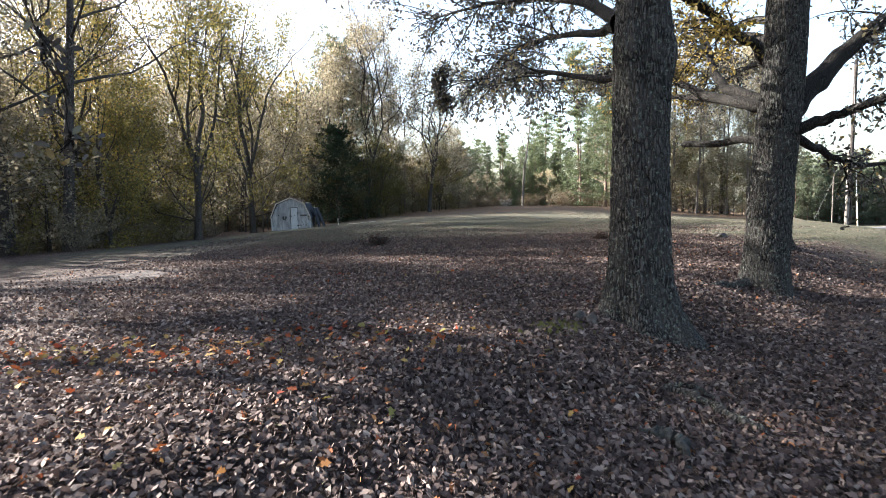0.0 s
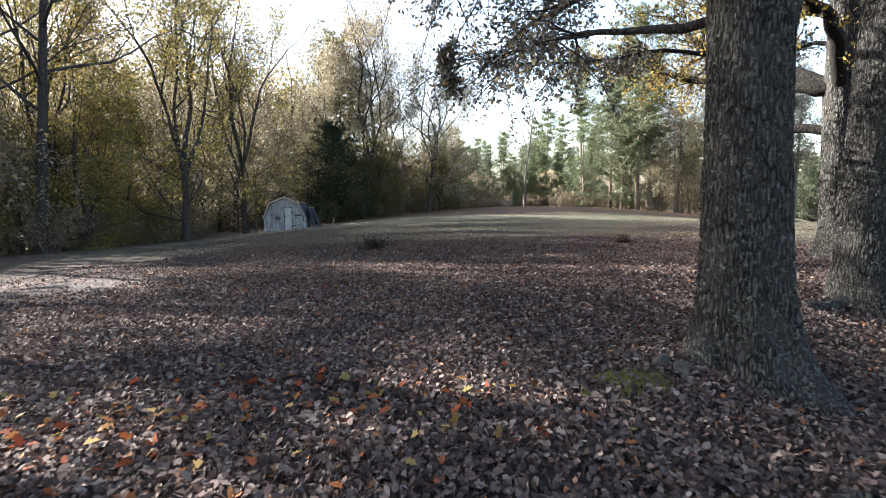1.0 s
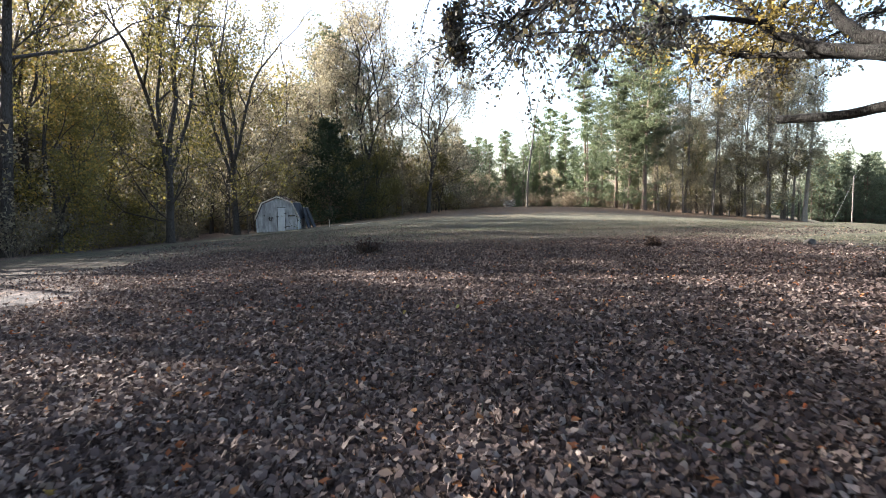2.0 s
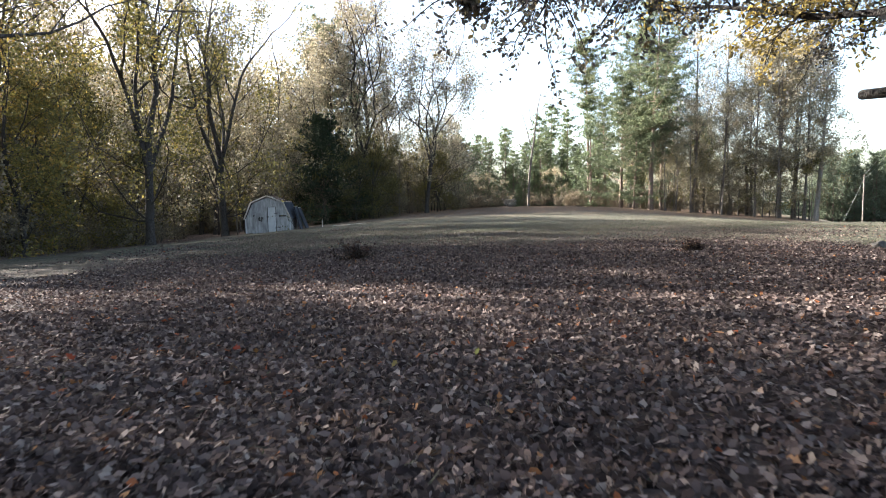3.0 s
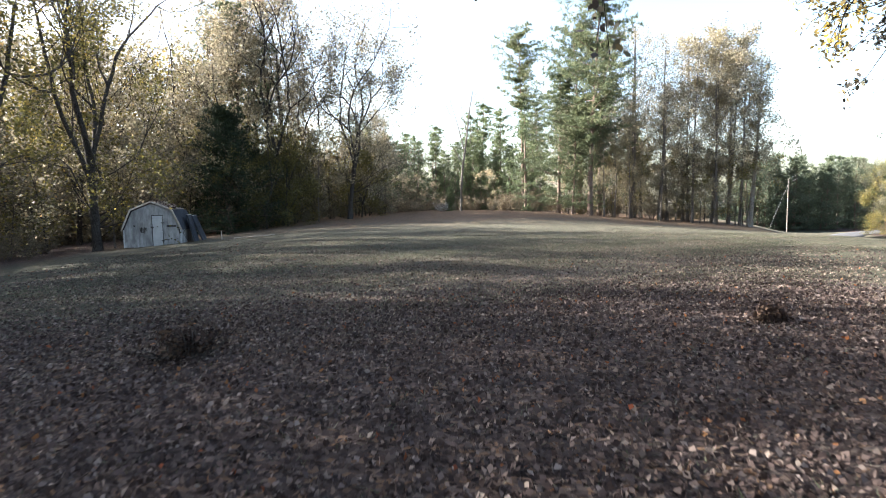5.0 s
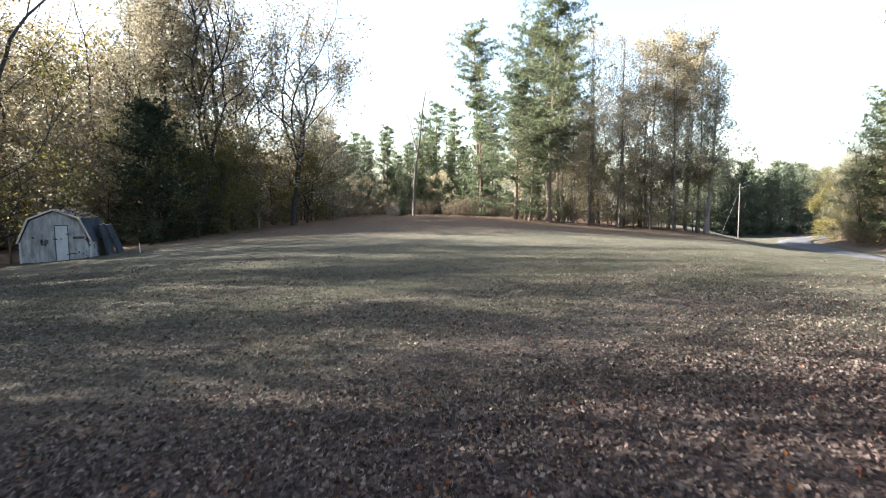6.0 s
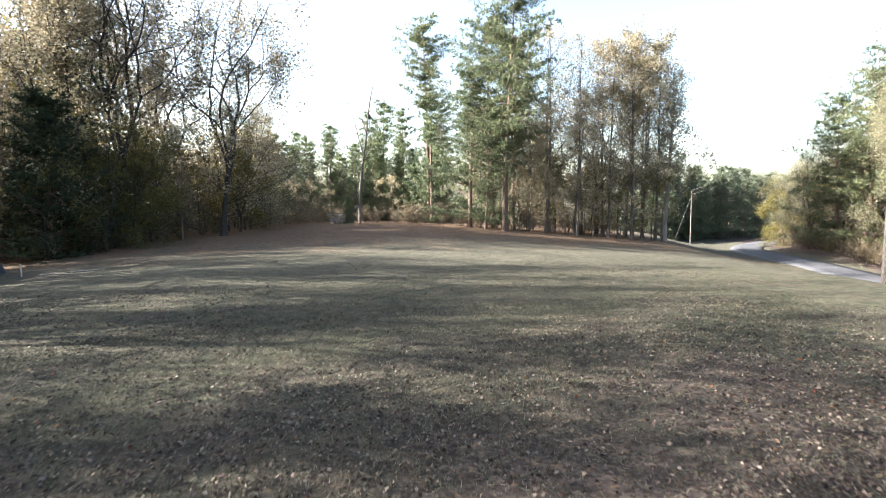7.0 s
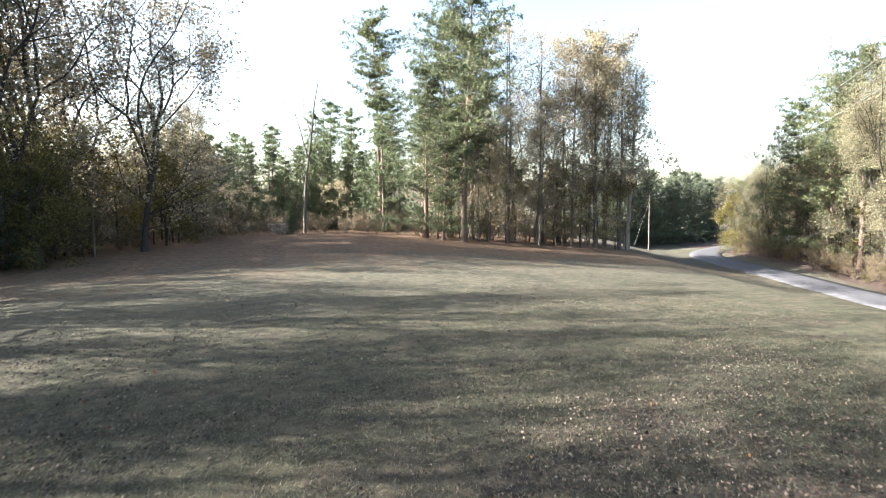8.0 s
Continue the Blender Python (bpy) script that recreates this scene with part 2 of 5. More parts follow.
M_ASPHALT = plain("worn_asphalt", (0.047, 0.047, 0.05), (0.085, 0.085, 0.09), 20.0, 0.85)
M_POLE = plain("weathered_pole_wood", (0.08, 0.072, 0.063), (0.18, 0.163, 0.145), 12.0, 0.9, 0.4, 0.01, 0.0, (1, 1, 0.1))
M_WIRE = plain("aluminium_wire", (0.12, 0.12, 0.12), (0.22, 0.22, 0.22), 5.0, 0.6)
M_ROCK = plain("grey_stone", (0.035, 0.031, 0.027), (0.085, 0.076, 0.066), 14.0, 0.9, 0.6)
M_PAINT = plain("weathered_white_paint", (0.17, 0.163, 0.157), (0.42, 0.405, 0.385), 3.2, 0.75, 0.25, 0.006, 0.0, (1.5, 1, 0.5))
M_PAINT2 = plain("white_door_paint", (0.38, 0.372, 0.36), (0.50, 0.49, 0.475), 4.0, 0.65, 0.15, 0.004)
M_TRIM = plain("weathered_trim_board", (0.34, 0.29, 0.24), (0.52, 0.46, 0.39), 8.0, 0.85)
M_ROOF = plain("dark_roof_felt", (0.02, 0.022, 0.027), (0.05, 0.053, 0.06), 9.0, 0.9)
M_DEBRIS = plain("leaf_strewn_roof_felt", (0.10, 0.08, 0.06), (0.30, 0.24, 0.18), 11.0, 0.95)
M_SCUFF = plain("bare_dark_wood", (0.03, 0.028, 0.028), (0.09, 0.08, 0.075), 12.0, 0.9)
M_GUARD = plain("pale_plastic_sleeve", (0.42, 0.38, 0.26), (0.56, 0.52, 0.38), 6.0, 0.5, 0.1)
M_ROOT = plain("lichened_root", (0.014, 0.013, 0.0115), (0.056, 0.056, 0.049), 22.0, 0.95, 0.9, 0.02)
M_TWIG = plain("dead_twigs", (0.07, 0.055, 0.045), (0.17, 0.13, 0.10), 15.0, 0.95)


# ---- lie of the land ----
ROAD = np.array([(17, -30), (22, 4), (27, 20), (32, 31), (36.0, 38), (38.4, 42.0), (44.6, 51.6), (49.2, 58.3), (54.5, 64.0), (64, 67.5), (80, 74), (110, 78), (300, 93)], float)


def smooth(a, b, v):
    t = np.clip((v - a) / (b - a), 0, 1)
    return t * t * (3 - 2 * t)


def road_distance(x, y):
    best = np.full(np.shape(x), 1e9)
    for (ax, ay), (bx, by) in zip(ROAD, ROAD[1:]):
        dx, dy = bx - ax, by - ay
        w = np.clip(((x - ax) * dx + (y - ay) * dy) / (dx * dx + dy * dy), 0, 1)
        best = np.minimum(best, np.hypot(x - ax - w * dx, y - ay - w * dy))
    return best


def road_level(y):
    return 2.25 + 0.45 * smooth(45, 66, y)


def ground_z(x, y):
    x, y = np.asarray(x, float), np.asarray(y, float)
    left = 1.5 * np.log1p(np.exp(np.clip((np.minimum(40, -x) - 0.5) / 1.5, -40, 40)))
    z = -(0.038 + 0.038 * smooth(20, 46, y)) * left
    far = road_distance(x, y)
    broad = 0.5 * smooth(26, 50, y)                      # the field leans to the road beyond the oaks
    z = z - road_level(y) * ((1 - broad) * (1 - smooth(2.0, 10.5, far)) + broad * (1 - smooth(2.0, 28, far)))
    z = z - 1.9 * smooth(44, 56, x) * smooth(62, 74, y) * smooth(2.0, 9, far)
    d = (x - 1.86) * 0.67 - (y - 6.9) * 0.745            # the bank on the road side of the oaks
    z = z - 0.30 * smooth(-0.3, 1.1, d) - 0.03 * np.log1p(np.exp(np.clip((np.minimum(d, 8) - 1.3) / 0.3, -40, 40)))
    z = z + 0.62 * smooth(36, 62, y) * np.exp(-((x - 13) / 12) ** 2)
    z = z + 0.12 * np.exp(-((x - 7.6) ** 2 + (y - 12.8) ** 2) / 4.0)
    z = z + 0.05 * np.exp(-((x - 2.5) ** 2 + (y - 7.2) ** 2) / 1.2)
    z = z + 0.02 * np.sin(x * 0.9 + 1.3 * np.sin(y * 0.5)) * np.sin(y * 0.8 + 0.7) + 0.012 * np.sin(x * 2.3 + y * 1.1) * np.sin(y * 2.9 - x * 0.7)
    return z


def gz(x, y):
    return float(ground_z(x, y))


# ---- mesh helpers ----
def mesh_of(name, verts, faces, mat, smooth_shade=False):
    """A mesh from arrays: verts (n, 3), faces (m, k)."""
    verts, faces = np.asarray(verts, np.float32), np.asarray(faces, np.int32)
    me = bpy.data.meshes.new(name)
    k = faces.shape[1]
    me.vertices.add(len(verts))
    me.vertices.foreach_set("co", verts.ravel())
    me.loops.add(faces.size)
    me.loops.foreach_set("vertex_index", faces.ravel())
    me.polygons.add(len(faces))
    me.polygons.foreach_set("loop_start", np.arange(0, faces.size, k, dtype=np.int32))
    if smooth_shade:
        me.polygons.foreach_set("use_smooth", np.ones(len(faces), bool))
    me.update(calc_edges=True)
    me.materials.append(mat)
    return me


def part_mesh(name, me, parent, label=""):
    ob = new(name, me)
    ob.parent = parent
    return tagged(ob, label=label)


def part(name, bm, mat, parent, label=""):
    me = bpy.data.meshes.new(name)
    bm.to_mesh(me)
    bm.free()
    me.materials.append(mat)
    return part_mesh(name, me, parent, label)


def bm_box(bm, x0, x1, y0, y1, z0, z1, bevel=0.0):
    made = bmesh.ops.create_cube(bm, size=1.0, matrix=Matrix.LocRotScale(((x0 + x1) / 2, (y0 + y1) / 2, (z0 + z1) / 2), None, (x1 - x0, y1 - y0, z1 - z0)))
    if bevel:
        edges = list({e for v in made["verts"] for e in v.link_edges})
        bmesh.ops.bevel(bm, geom=edges, offset=bevel, segments=1, affect="EDGES")
    return bm


def bm_prism(bm, outline, y0, y1):
    """An outline in x and z, drawn out from y0 to y1."""
    a = [bm.verts.new((x, y0, z)) for x, z in outline]
    b = [bm.verts.new((x, y1, z)) for x, z in outline]
    bm.faces.new(a)
    bm.faces.new(b[::-1])
    for i in range(len(a)):
        j = (i + 1) % len(a)
        bm.faces.new((a[j], a[i], b[i], b[j]))
    bmesh.ops.recalc_face_normals(bm, faces=bm.faces)
    return bm


def tubes(lines, sides=6):
    """Tapered tubes along polylines: each is (points, radii) or (points, radii, sides)."""
    V, Q, base = [], [], 0
    for item in lines:
        pts, rad = np.asarray(item[0], float), np.asarray(item[1], float)
        s = item[2] if len(item) > 2 else sides
        d = np.gradient(pts, axis=0)
        d /= np.linalg.norm(d, axis=1)[:, None] + 1e-9
        ref = np.array([1.0, 0, 0]) if abs(d[0][0]) < 0.8 else np.array([0, 1.0, 0])
        u = np.cross(d, ref)
        u /= np.linalg.norm(u, axis=1)[:, None] + 1e-9
        w = np.cross(d, u)
        a = np.arange(s) * 2 * np.pi / s
        ring = pts[:, None] + rad[:, None, None] * (u[:, None] * np.cos(a)[None, :, None] + w[:, None] * np.sin(a)[None, :, None])
        V.append(ring.reshape(-1, 3))
        n = len(pts)
        i = np.arange(n - 1)[:, None] * s + np.arange(s)[None]
        j = np.arange(n - 1)[:, None] * s + (np.arange(s)[None] + 1) % s
        Q.append(np.stack([i, j, j + s, i + s], -1).reshape(-1, 4) + base)
        base += n * s
    return np.concatenate(V), np.concatenate(Q)


def turns(rng, n, flat=0.0):
    """Random turns as (n, 3, 3); flat > 0 keeps the leaf's face near level."""
    q = rng.normal(size=(n, 4))
    if flat:
        yaw = rng.uniform(0, np.pi, n)
        q = np.stack([np.cos(yaw), rng.normal(0, flat, n), rng.normal(0, flat, n), np.sin(yaw)], -1)
    q /= np.linalg.norm(q, axis=1)[:, None]
    w, x, y, z = q.T
    return np.stack([np.stack([1 - 2 * (y * y + z * z), 2 * (x * y - z * w), 2 * (x * z + y * w)], -1),
                     np.stack([2 * (x * y + z * w), 1 - 2 * (x * x + z * z), 2 * (y * z - x * w)], -1),
                     np.stack([2 * (x * z - y * w), 2 * (y * z + x * w), 1 - 2 * (x * x + y * y)], -1)], -2)


def scatter(rng, shape, at, size, flat=0.0, small=0.65, large=1.3):
    """Copies of one small outline (k, 3) at points, as one array of faces."""
    n, k = len(at), len(shape)
    R = turns(rng, n, flat)
    s = size * rng.uniform(small, large, n)
    V = np.einsum("nij,kj->nki", R, shape) * s[:, None, None] + at[:, None]
    return V.reshape(-1, 3), np.arange(n * k).reshape(n, k)


LEAF3 = np.array([(0, -0.5, 0), (0.36, 0.25, 0.06), (-0.32, 0.34, 0)])
LEAF4 = np.array([(0, -0.5, 0), (0.32, 0, 0.08), (0, 0.5, 0), (-0.32, 0, 0.08)])
DRY_LEAF = np.array([(0, -0.55, 0.0), (0.27, -0.12, 0.13), (0.16, 0.36, 0.12), (-0.10, 0.48, 0.17), (-0.26, 0.02, 0.09)])
OAK_LEAF = np.array([(0, -0.55, 0), (0.14, -0.3, 0.03), (0.3, -0.16, 0.08), (0.16, 0.0, 0.05), (0.36, 0.2, 0.12), (0.15, 0.3, 0.05),
                     (0, 0.5, -0.04), (-0.15, 0.3, 0.05), (-0.36, 0.2, 0.12), (-0.16, 0.0, 0.05), (-0.3, -0.16, 0.08), (-0.14, -0.3, 0.03)])


# ---- trees ----
def wander(rng, start, direction, length, n, curl, lift=0.0):
    p, d = np.array(start, float), np.array(direction, float)
    d /= np.linalg.norm(d)
    pts = [p]
    for _ in range(n):
        d = d + rng.normal(0, curl, 3) + np.array([0, 0, lift])
        d /= np.linalg.norm(d)
        p = p + d * length / n
        pts.append(p)
    return np.array(pts)


def clumped(rng, at, size, keep):
    """Thins places to loose clusters about that size across, with gaps between them."""
    f = np.zeros(len(at))
    for _ in range(7):
        k = rng.normal(size=3)
        k *= 2 * np.pi / size * rng.uniform(0.6, 1.5) / np.linalg.norm(k)
        f += np.sin(at @ k + rng.uniform(0, 6.28))
    return at[f > np.quantile(f, 1 - keep)]


def fork_tree(seed, H, wide, r, first, levels, per_tip, leaf, clump=0.28, keep=0.6, upright=0.2, open_out=0.62, mains=3, shape=None):
    """A broad-leaved tree whose stem forks again and again: stem and limbs as tubes, and its leaves."""
    rng = np.random.default_rng(seed)
    lines, tips = [], []
    stem = wander(rng, (0, 0, -0.3), (rng.normal(0, 0.04), rng.normal(0, 0.04), 1), H * first + 0.3, 6, 0.04, 0.03)
    rad = r * np.linspace(1, 0.8, 7)
    rad[0] *= 1.45
    lines.append((stem, rad, 8))

    def grow(p, d, L, rad, level):
        n = 4 if level < 3 else 2
        pts = wander(rng, p, d, L, n, 0.13, 0.06 if level < 2 else 0.03)
        if level < levels or rng.random() < 0.6:
            lines.append((pts, np.linspace(rad, rad * 0.72, n + 1), 6 if level < 2 else 4 if level < 3 else 3))
        if level >= levels - 2:
            tips.append(pts)
        if level >= levels:
            return
        e, dd = pts[-1], pts[-1] - pts[-2]
        dd = dd / np.linalg.norm(dd)
        for k in range(2 if rng.random() < 0.7 else 3):
            side = rng.normal(0, 1, 3)
            side -= dd * (side @ dd)
            side /= np.linalg.norm(side)
            a = (0.28 if k == 0 else open_out) * rng.uniform(0.6, 1.4)
            way = dd * math.cos(a) + side * math.sin(a) + np.array([0, 0, upright * 0.4])
            grow(e, way, L * (0.86 if k == 0 else 0.68) * rng.uniform(0.8, 1.15), max(0.012, rad * (0.7 if k == 0 else 0.5)), level + 1)
        if level < levels - 1 and rng.random() < 0.75:
            grow(pts[len(pts) // 2], dd * 0.5 + rng.normal(0, 0.6, 3), L * rng.uniform(0.4, 0.6), max(0.012, rad * 0.3), min(levels, level + 2))

    L0 = H * (1 - first) * 0.14 / (1 - 0.86 ** (levels + 1)) * 1.15
    turn = rng.uniform(0, 6.28)
    for k in range(mains):
        a = turn + 6.28 * k / mains + rng.normal(0, 0.3)
        lean = rng.uniform(0.25, 0.75) if k else 0.12
        grow(stem[-1 - (k % 2)], (math.cos(a) * lean, math.sin(a) * lean, 1), L0 * rng.uniform(0.85, 1.15), r * (0.7 if k == 0 else 0.52), 0)
    for _ in range(5):                                    # thin shoots low on the stem
        q = stem[rng.integers(2, 6)]
        a = rng.uniform(0, 6.28)
        grow(q, (math.cos(a), math.sin(a), 0.3), L0 * 0.8, r * 0.2, max(0, levels - 3))
    ends = np.concatenate(tips)
    reach = np.array([wide / np.quantile(np.hypot(ends[:, 0], ends[:, 1]), 0.95)] * 2 + [H / ends[:, 2].max()])
    lines = [(pts * reach, rd, k) for pts, rd, k in lines]
    tips = [t * reach for t in tips]
    V, Q = tubes(lines)
    at = np.concatenate([t[0] + (t[-1] - t[0]) * rng.uniform(0, 1.1, (per_tip, 1)) + rng.normal(0, clump, (per_tip, 3)) for t in tips])
    at = clumped(rng, at, 3.2, keep)
    LV, LF = scatter(rng, LEAF4 if shape is None else shape, at, leaf)
    return V, Q, LV, LF


def branch_tree(seed, H, r, base, spread, n1, n2, n3, per_twig, leaf, lift=0.12, sway=0.045, top=0.35, clump=0.24, shape=None):
    """A broad-leaved tree: its stem and limbs as tubes, and its leaves' places."""
    rng = np.random.default_rng(seed)
    lines, leaves = [], []
    trunk = wander(rng, (0, 0, -0.3), (rng.normal(0, 0.03), rng.normal(0, 0.03), 1), H + 0.3, 9, sway, 0.03)
    rad = r * np.linspace(1, 0.12, 10) ** 0.9
    rad[0] = r * 1.45
    lines.append((trunk, rad, 8))
    ang = rng.uniform(0, 6.28)
    for i in range(n1):
        f = base + (0.97 - base) * (i + rng.uniform(0, 0.8)) / n1
        k = f * 9
        a, b = trunk[int(k)], trunk[min(9, int(k) + 1)]
        p = a + (b - a) * (k - int(k))
        ang += 2.4 + rng.normal(0, 0.4)
        g = (f - base) / (1 - base)
        L = spread * (0.55 + 0.9 * math.sin(math.pi * min(1, 0.25 + 0.75 * g)) - top * g) * rng.uniform(0.7, 1.2)
        up = 0.35 + 0.75 * g + rng.normal(0, 0.15)
        limb = wander(rng, p, (math.cos(ang), math.sin(ang), up), L, 5, 0.14, lift)
        r1 = max(0.018, r * 0.42 * (1 - 0.7 * f))
        lines.append((limb, r1 * np.linspace(1, 0.3, 6), 5))
        for _ in range(n2):
            q = limb[rng.integers(2, 6)]
            d = (limb[-1] - limb[0]) / L + rng.normal(0, 0.65, 3)
            sub = wander(rng, q, d, L * rng.uniform(0.35, 0.6), 3, 0.2, 0.08)
            lines.append((sub, max(0.012, r1 * 0.42) * np.linspace(1, 0.35, 4), 3))
            for _ in range(n3):
                e = sub[rng.integers(1, 4)]
                t = wander(rng, e, (sub[-1] - sub[0]) + rng.normal(0, 0.5, 3), L * rng.uniform(0.16, 0.3), 2, 0.2)
                lines.append((t, max(0.008, r1 * 0.18) * np.array([1, 0.8, 0.5]), 3))
                if per_twig:
                    w = rng.uniform(0.1, 1.15, (per_twig, 1))
                    leaves.append(t[0] + (t[-1] - t[0]) * w + rng.normal(0, clump, (per_twig, 3)))
    V, Q = tubes(lines)
    if leaves:
        at = clumped(rng, np.concatenate(leaves), 2.4, 0.85)
        LV, LF = scatter(rng, LEAF4 if shape is None else shape, at, leaf)
    else:
        LV = LF = None
    return V, Q, LV, LF


def pine_tree(seed, H, r, base, spread, whorls, per, tufts, needle, blades=11, taper=0.8, droop=0.0):
    """A conifer: a straight stem, whorls of limbs and tufts of needles."""
    rng = np.random.default_rng(seed)
    lines, at, way = [], [], []
    trunk = wander(rng, (0, 0, -0.3), (0, 0, 1), H + 0.3, 9, 0.018, 0.02)
    rad = r * np.linspace(1, 0.1, 10)
    rad[0] *= 1.3
    lines.append((trunk, rad, 8))
    for i in range(whorls):
        f = base + (0.99 - base) * (i / whorls) + rng.normal(0, 0.008)
        f = min(0.99, f)
        k = f * 9
        p = trunk[int(k)] + (trunk[min(9, int(k) + 1)] - trunk[int(k)]) * (k - int(k))
        g = (f - base) / (1 - base)
        for _ in range(per):
            a = rng.uniform(0, 6.28)
            L = spread * ((1 - g) ** taper * 0.9 + 0.1) * rng.uniform(0.3, 1.25) * (0.55 + 0.45 * min(1, g * 5 + 0.3))
            limb = wander(rng, p, (math.cos(a), math.sin(a), 0.15 + 0.5 * g - droop), L, 4, 0.1, 0.07)
            lines.append((limb, max(0.012, r * 0.2 * (1 - 0.7 * f)) * np.linspace(1, 0.3, 5), 4))
            knots = []
            for w in np.linspace(0.35, 1.0, max(2, int(2 + L / 0.8))):
                side = np.cross(limb[-1] - limb[0], (0, 0, 1)) / L
                knots.append(limb[0] + (limb[-1] - limb[0]) * w + side * rng.normal(0, 0.22 * L * (0.4 + 0.6 * w)) + np.array([0, 0, rng.normal(0, 0.06)]))
            for i_t in range(tufts):
                q = knots[i_t % len(knots)] + rng.normal(0, 0.05 * L + 0.12, 3) * np.array([1, 1, 0.3])
                at.append(q)
                d = (limb[-1] - limb[0]) / L + rng.normal(0, 0.5, 3) + np.array([0, 0, 0.45])
                way.append(d / np.linalg.norm(d))
    at, way = np.array(at), np.array(way)
    n = len(at)
    d = way[:, None] * 0.5 + rng.normal(0, 0.62, (n, blades, 3))
    d /= np.linalg.norm(d, axis=2)[:, :, None]
    side = np.cross(d, rng.normal(size=(n, blades, 3)))
    side /= np.linalg.norm(side, axis=2)[:, :, None] + 1e-9
    ln = needle * rng.uniform(0.6, 1.25, (n, blades, 1))
    root = at[:, None] + side * 0
    T = np.stack([root - side * needle * 0.1, root + side * needle * 0.1, root + d * ln], 2)
    V, Q = tubes(lines)
    # a tuft is one island: its blades meet at one point
    NV = T.reshape(-1, 3)
    NF = np.arange(len(NV)).reshape(-1, 3)
    return V, Q, NV, NF


def tree_thing(name, data, bark, leaf, label, group):
    V, Q, LV, LF = data
    ob = new(name)
    part_mesh("trunk", mesh_of("trunk", V, Q, bark, True), ob)
    if LV is not None:
        part_mesh("crown", mesh_of("crown", LV, LF, leaf), ob)
    return tagged(ob, label, "tree", group)


def plant(ob, x, y, turn=0.0, size=1.0, first=False, tilt=0.0, stretch=1.0, sink=0.0):
    """Stands a tree, or a copy of it, on the ground."""
    m = Matrix.Translation((x, y, gz(x, y) - sink)) @ Euler((radians(tilt), 0, turn)).to_matrix().to_4x4()
    if first:
        ob.matrix_basis = m @ Matrix.Diagonal((size, size, size * stretch, 1))
        return ob
    c = copy_thing(ob, m)
    c.scale = (size, size, size * stretch)
    return c


class Kind:
    """A tree model that is stood in many places."""

    def __init__(self, maker):
        self.model, self.maker, self.rng = None, maker, random.Random(7)

    def at(self, x, y, size=1.0, turn=None, tilt=0.0, stretch=1.0):
        turn = self.rng.uniform(0, 6.28) if turn is None else turn
        if self.model is None:
            self.model = self.maker()
            return plant(self.model, x, y, turn, size, True, tilt, stretch)
        return plant(self.model, x, y, turn, size, False, tilt, stretch)


# ---- ground, road ----
def ground_sheet():
    def steps(lo, hi, fine_lo, fine_hi, fine, grow):
        s = list(np.arange(fine_lo, fine_hi, fine))
        d, a = fine, fine_hi
        while a < hi:
            s.append(a)
            d *= grow
            a += d
        s.append(hi)
        d, a = fine, fine_lo - fine
        while a > lo:
            s.insert(0, a)
            d *= grow
            a -= d
        s.insert(0, lo)
        return np.array(s)

    xs, ys = steps(-900, 900, -8, 12, 0.27, 1.07), steps(-500, 1200, 0, 22, 0.27, 1.07)
    X, Y = np.meshgrid(xs, ys)
    Z = ground_z(X, Y)
    rng = np.random.default_rng(3)
    near = np.exp(-((X - 1) / 14) ** 2 - ((Y - 12) / 18) ** 2)
    Z = Z + rng.normal(0, 0.008, Z.shape) * near
    V = np.stack([X, Y, Z], -1).reshape(-1, 3)
    nx, ny = len(xs), len(ys)
    i = (np.arange(ny - 1)[:, None] * nx + np.arange(nx - 1)[None]).ravel()
    F = np.stack([i, i + 1, i + nx + 1, i + nx], -1)
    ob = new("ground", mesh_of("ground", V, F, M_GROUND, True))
    return tagged(ob, "yard of brown fallen leaves and thin dormant grass", "ground", kind="structure")


ground_sheet()


def road_strip():
    pts = []
    for a, b in zip(ROAD, ROAD[1:]):
        n = max(2, int(np.hypot(*(b - a)) / 1.5))
        pts += [a + (b - a) * k / n for k in range(n)]
    P = np.array(pts)
    ker = np.ones(7) / 7
    P = np.stack([np.convolve(np.pad(P[:, k], 3, "edge"), ker, "valid") for k in (0, 1)], -1)
    d = np.gradient(P, axis=0)
    d /= np.linalg.norm(d, axis=1)[:, None]
    nrm = np.stack([-d[:, 1], d[:, 0]], -1)
    rows = []
    for off in (-1.6, -1.55, -0.8, 0.0, 0.8, 1.55, 1.6):
        e = P + nrm * off
        z = -road_level(e[:, 1]) + 0.07 - 0.012 * off * off + (-0.12 if abs(off) > 1.57 else 0)
        rows.append(np.column_stack([e, z]))
    V = np.stack(rows, 1)
    n, k = V.shape[:2]
    i = (np.arange(n - 1)[:, None] * k + np.arange(k - 1)[None]).ravel()
    F = np.stack([i, i + k, i + k + 1, i + 1], -1)
    ob = new("road", mesh_of("road", V.reshape(-1, 3), F, M_ASPHALT, True))
    return tagged(ob, "narrow worn grey asphalt country road", "road", kind="structure")


road_strip()


def curve(pts, n=14):
    """A smooth line through a few places."""
    P = np.array(pts, float)
    t = np.linspace(0, len(P) - 1, n)
    out = []
    for v in t:
        i = min(len(P) - 2, int(v))
        f = v - i
        p0, p1, p2, p3 = P[max(0, i - 1)], P[i], P[i + 1], P[min(len(P) - 1, i + 2)]
        out.append(0.5 * (2 * p1 + (p2 - p0) * f + (2 * p0 - 5 * p1 + 4 * p2 - p3) * f * f + (3 * p1 - p0 - 3 * p2 + p3) * f ** 3))
    return np.array(out)


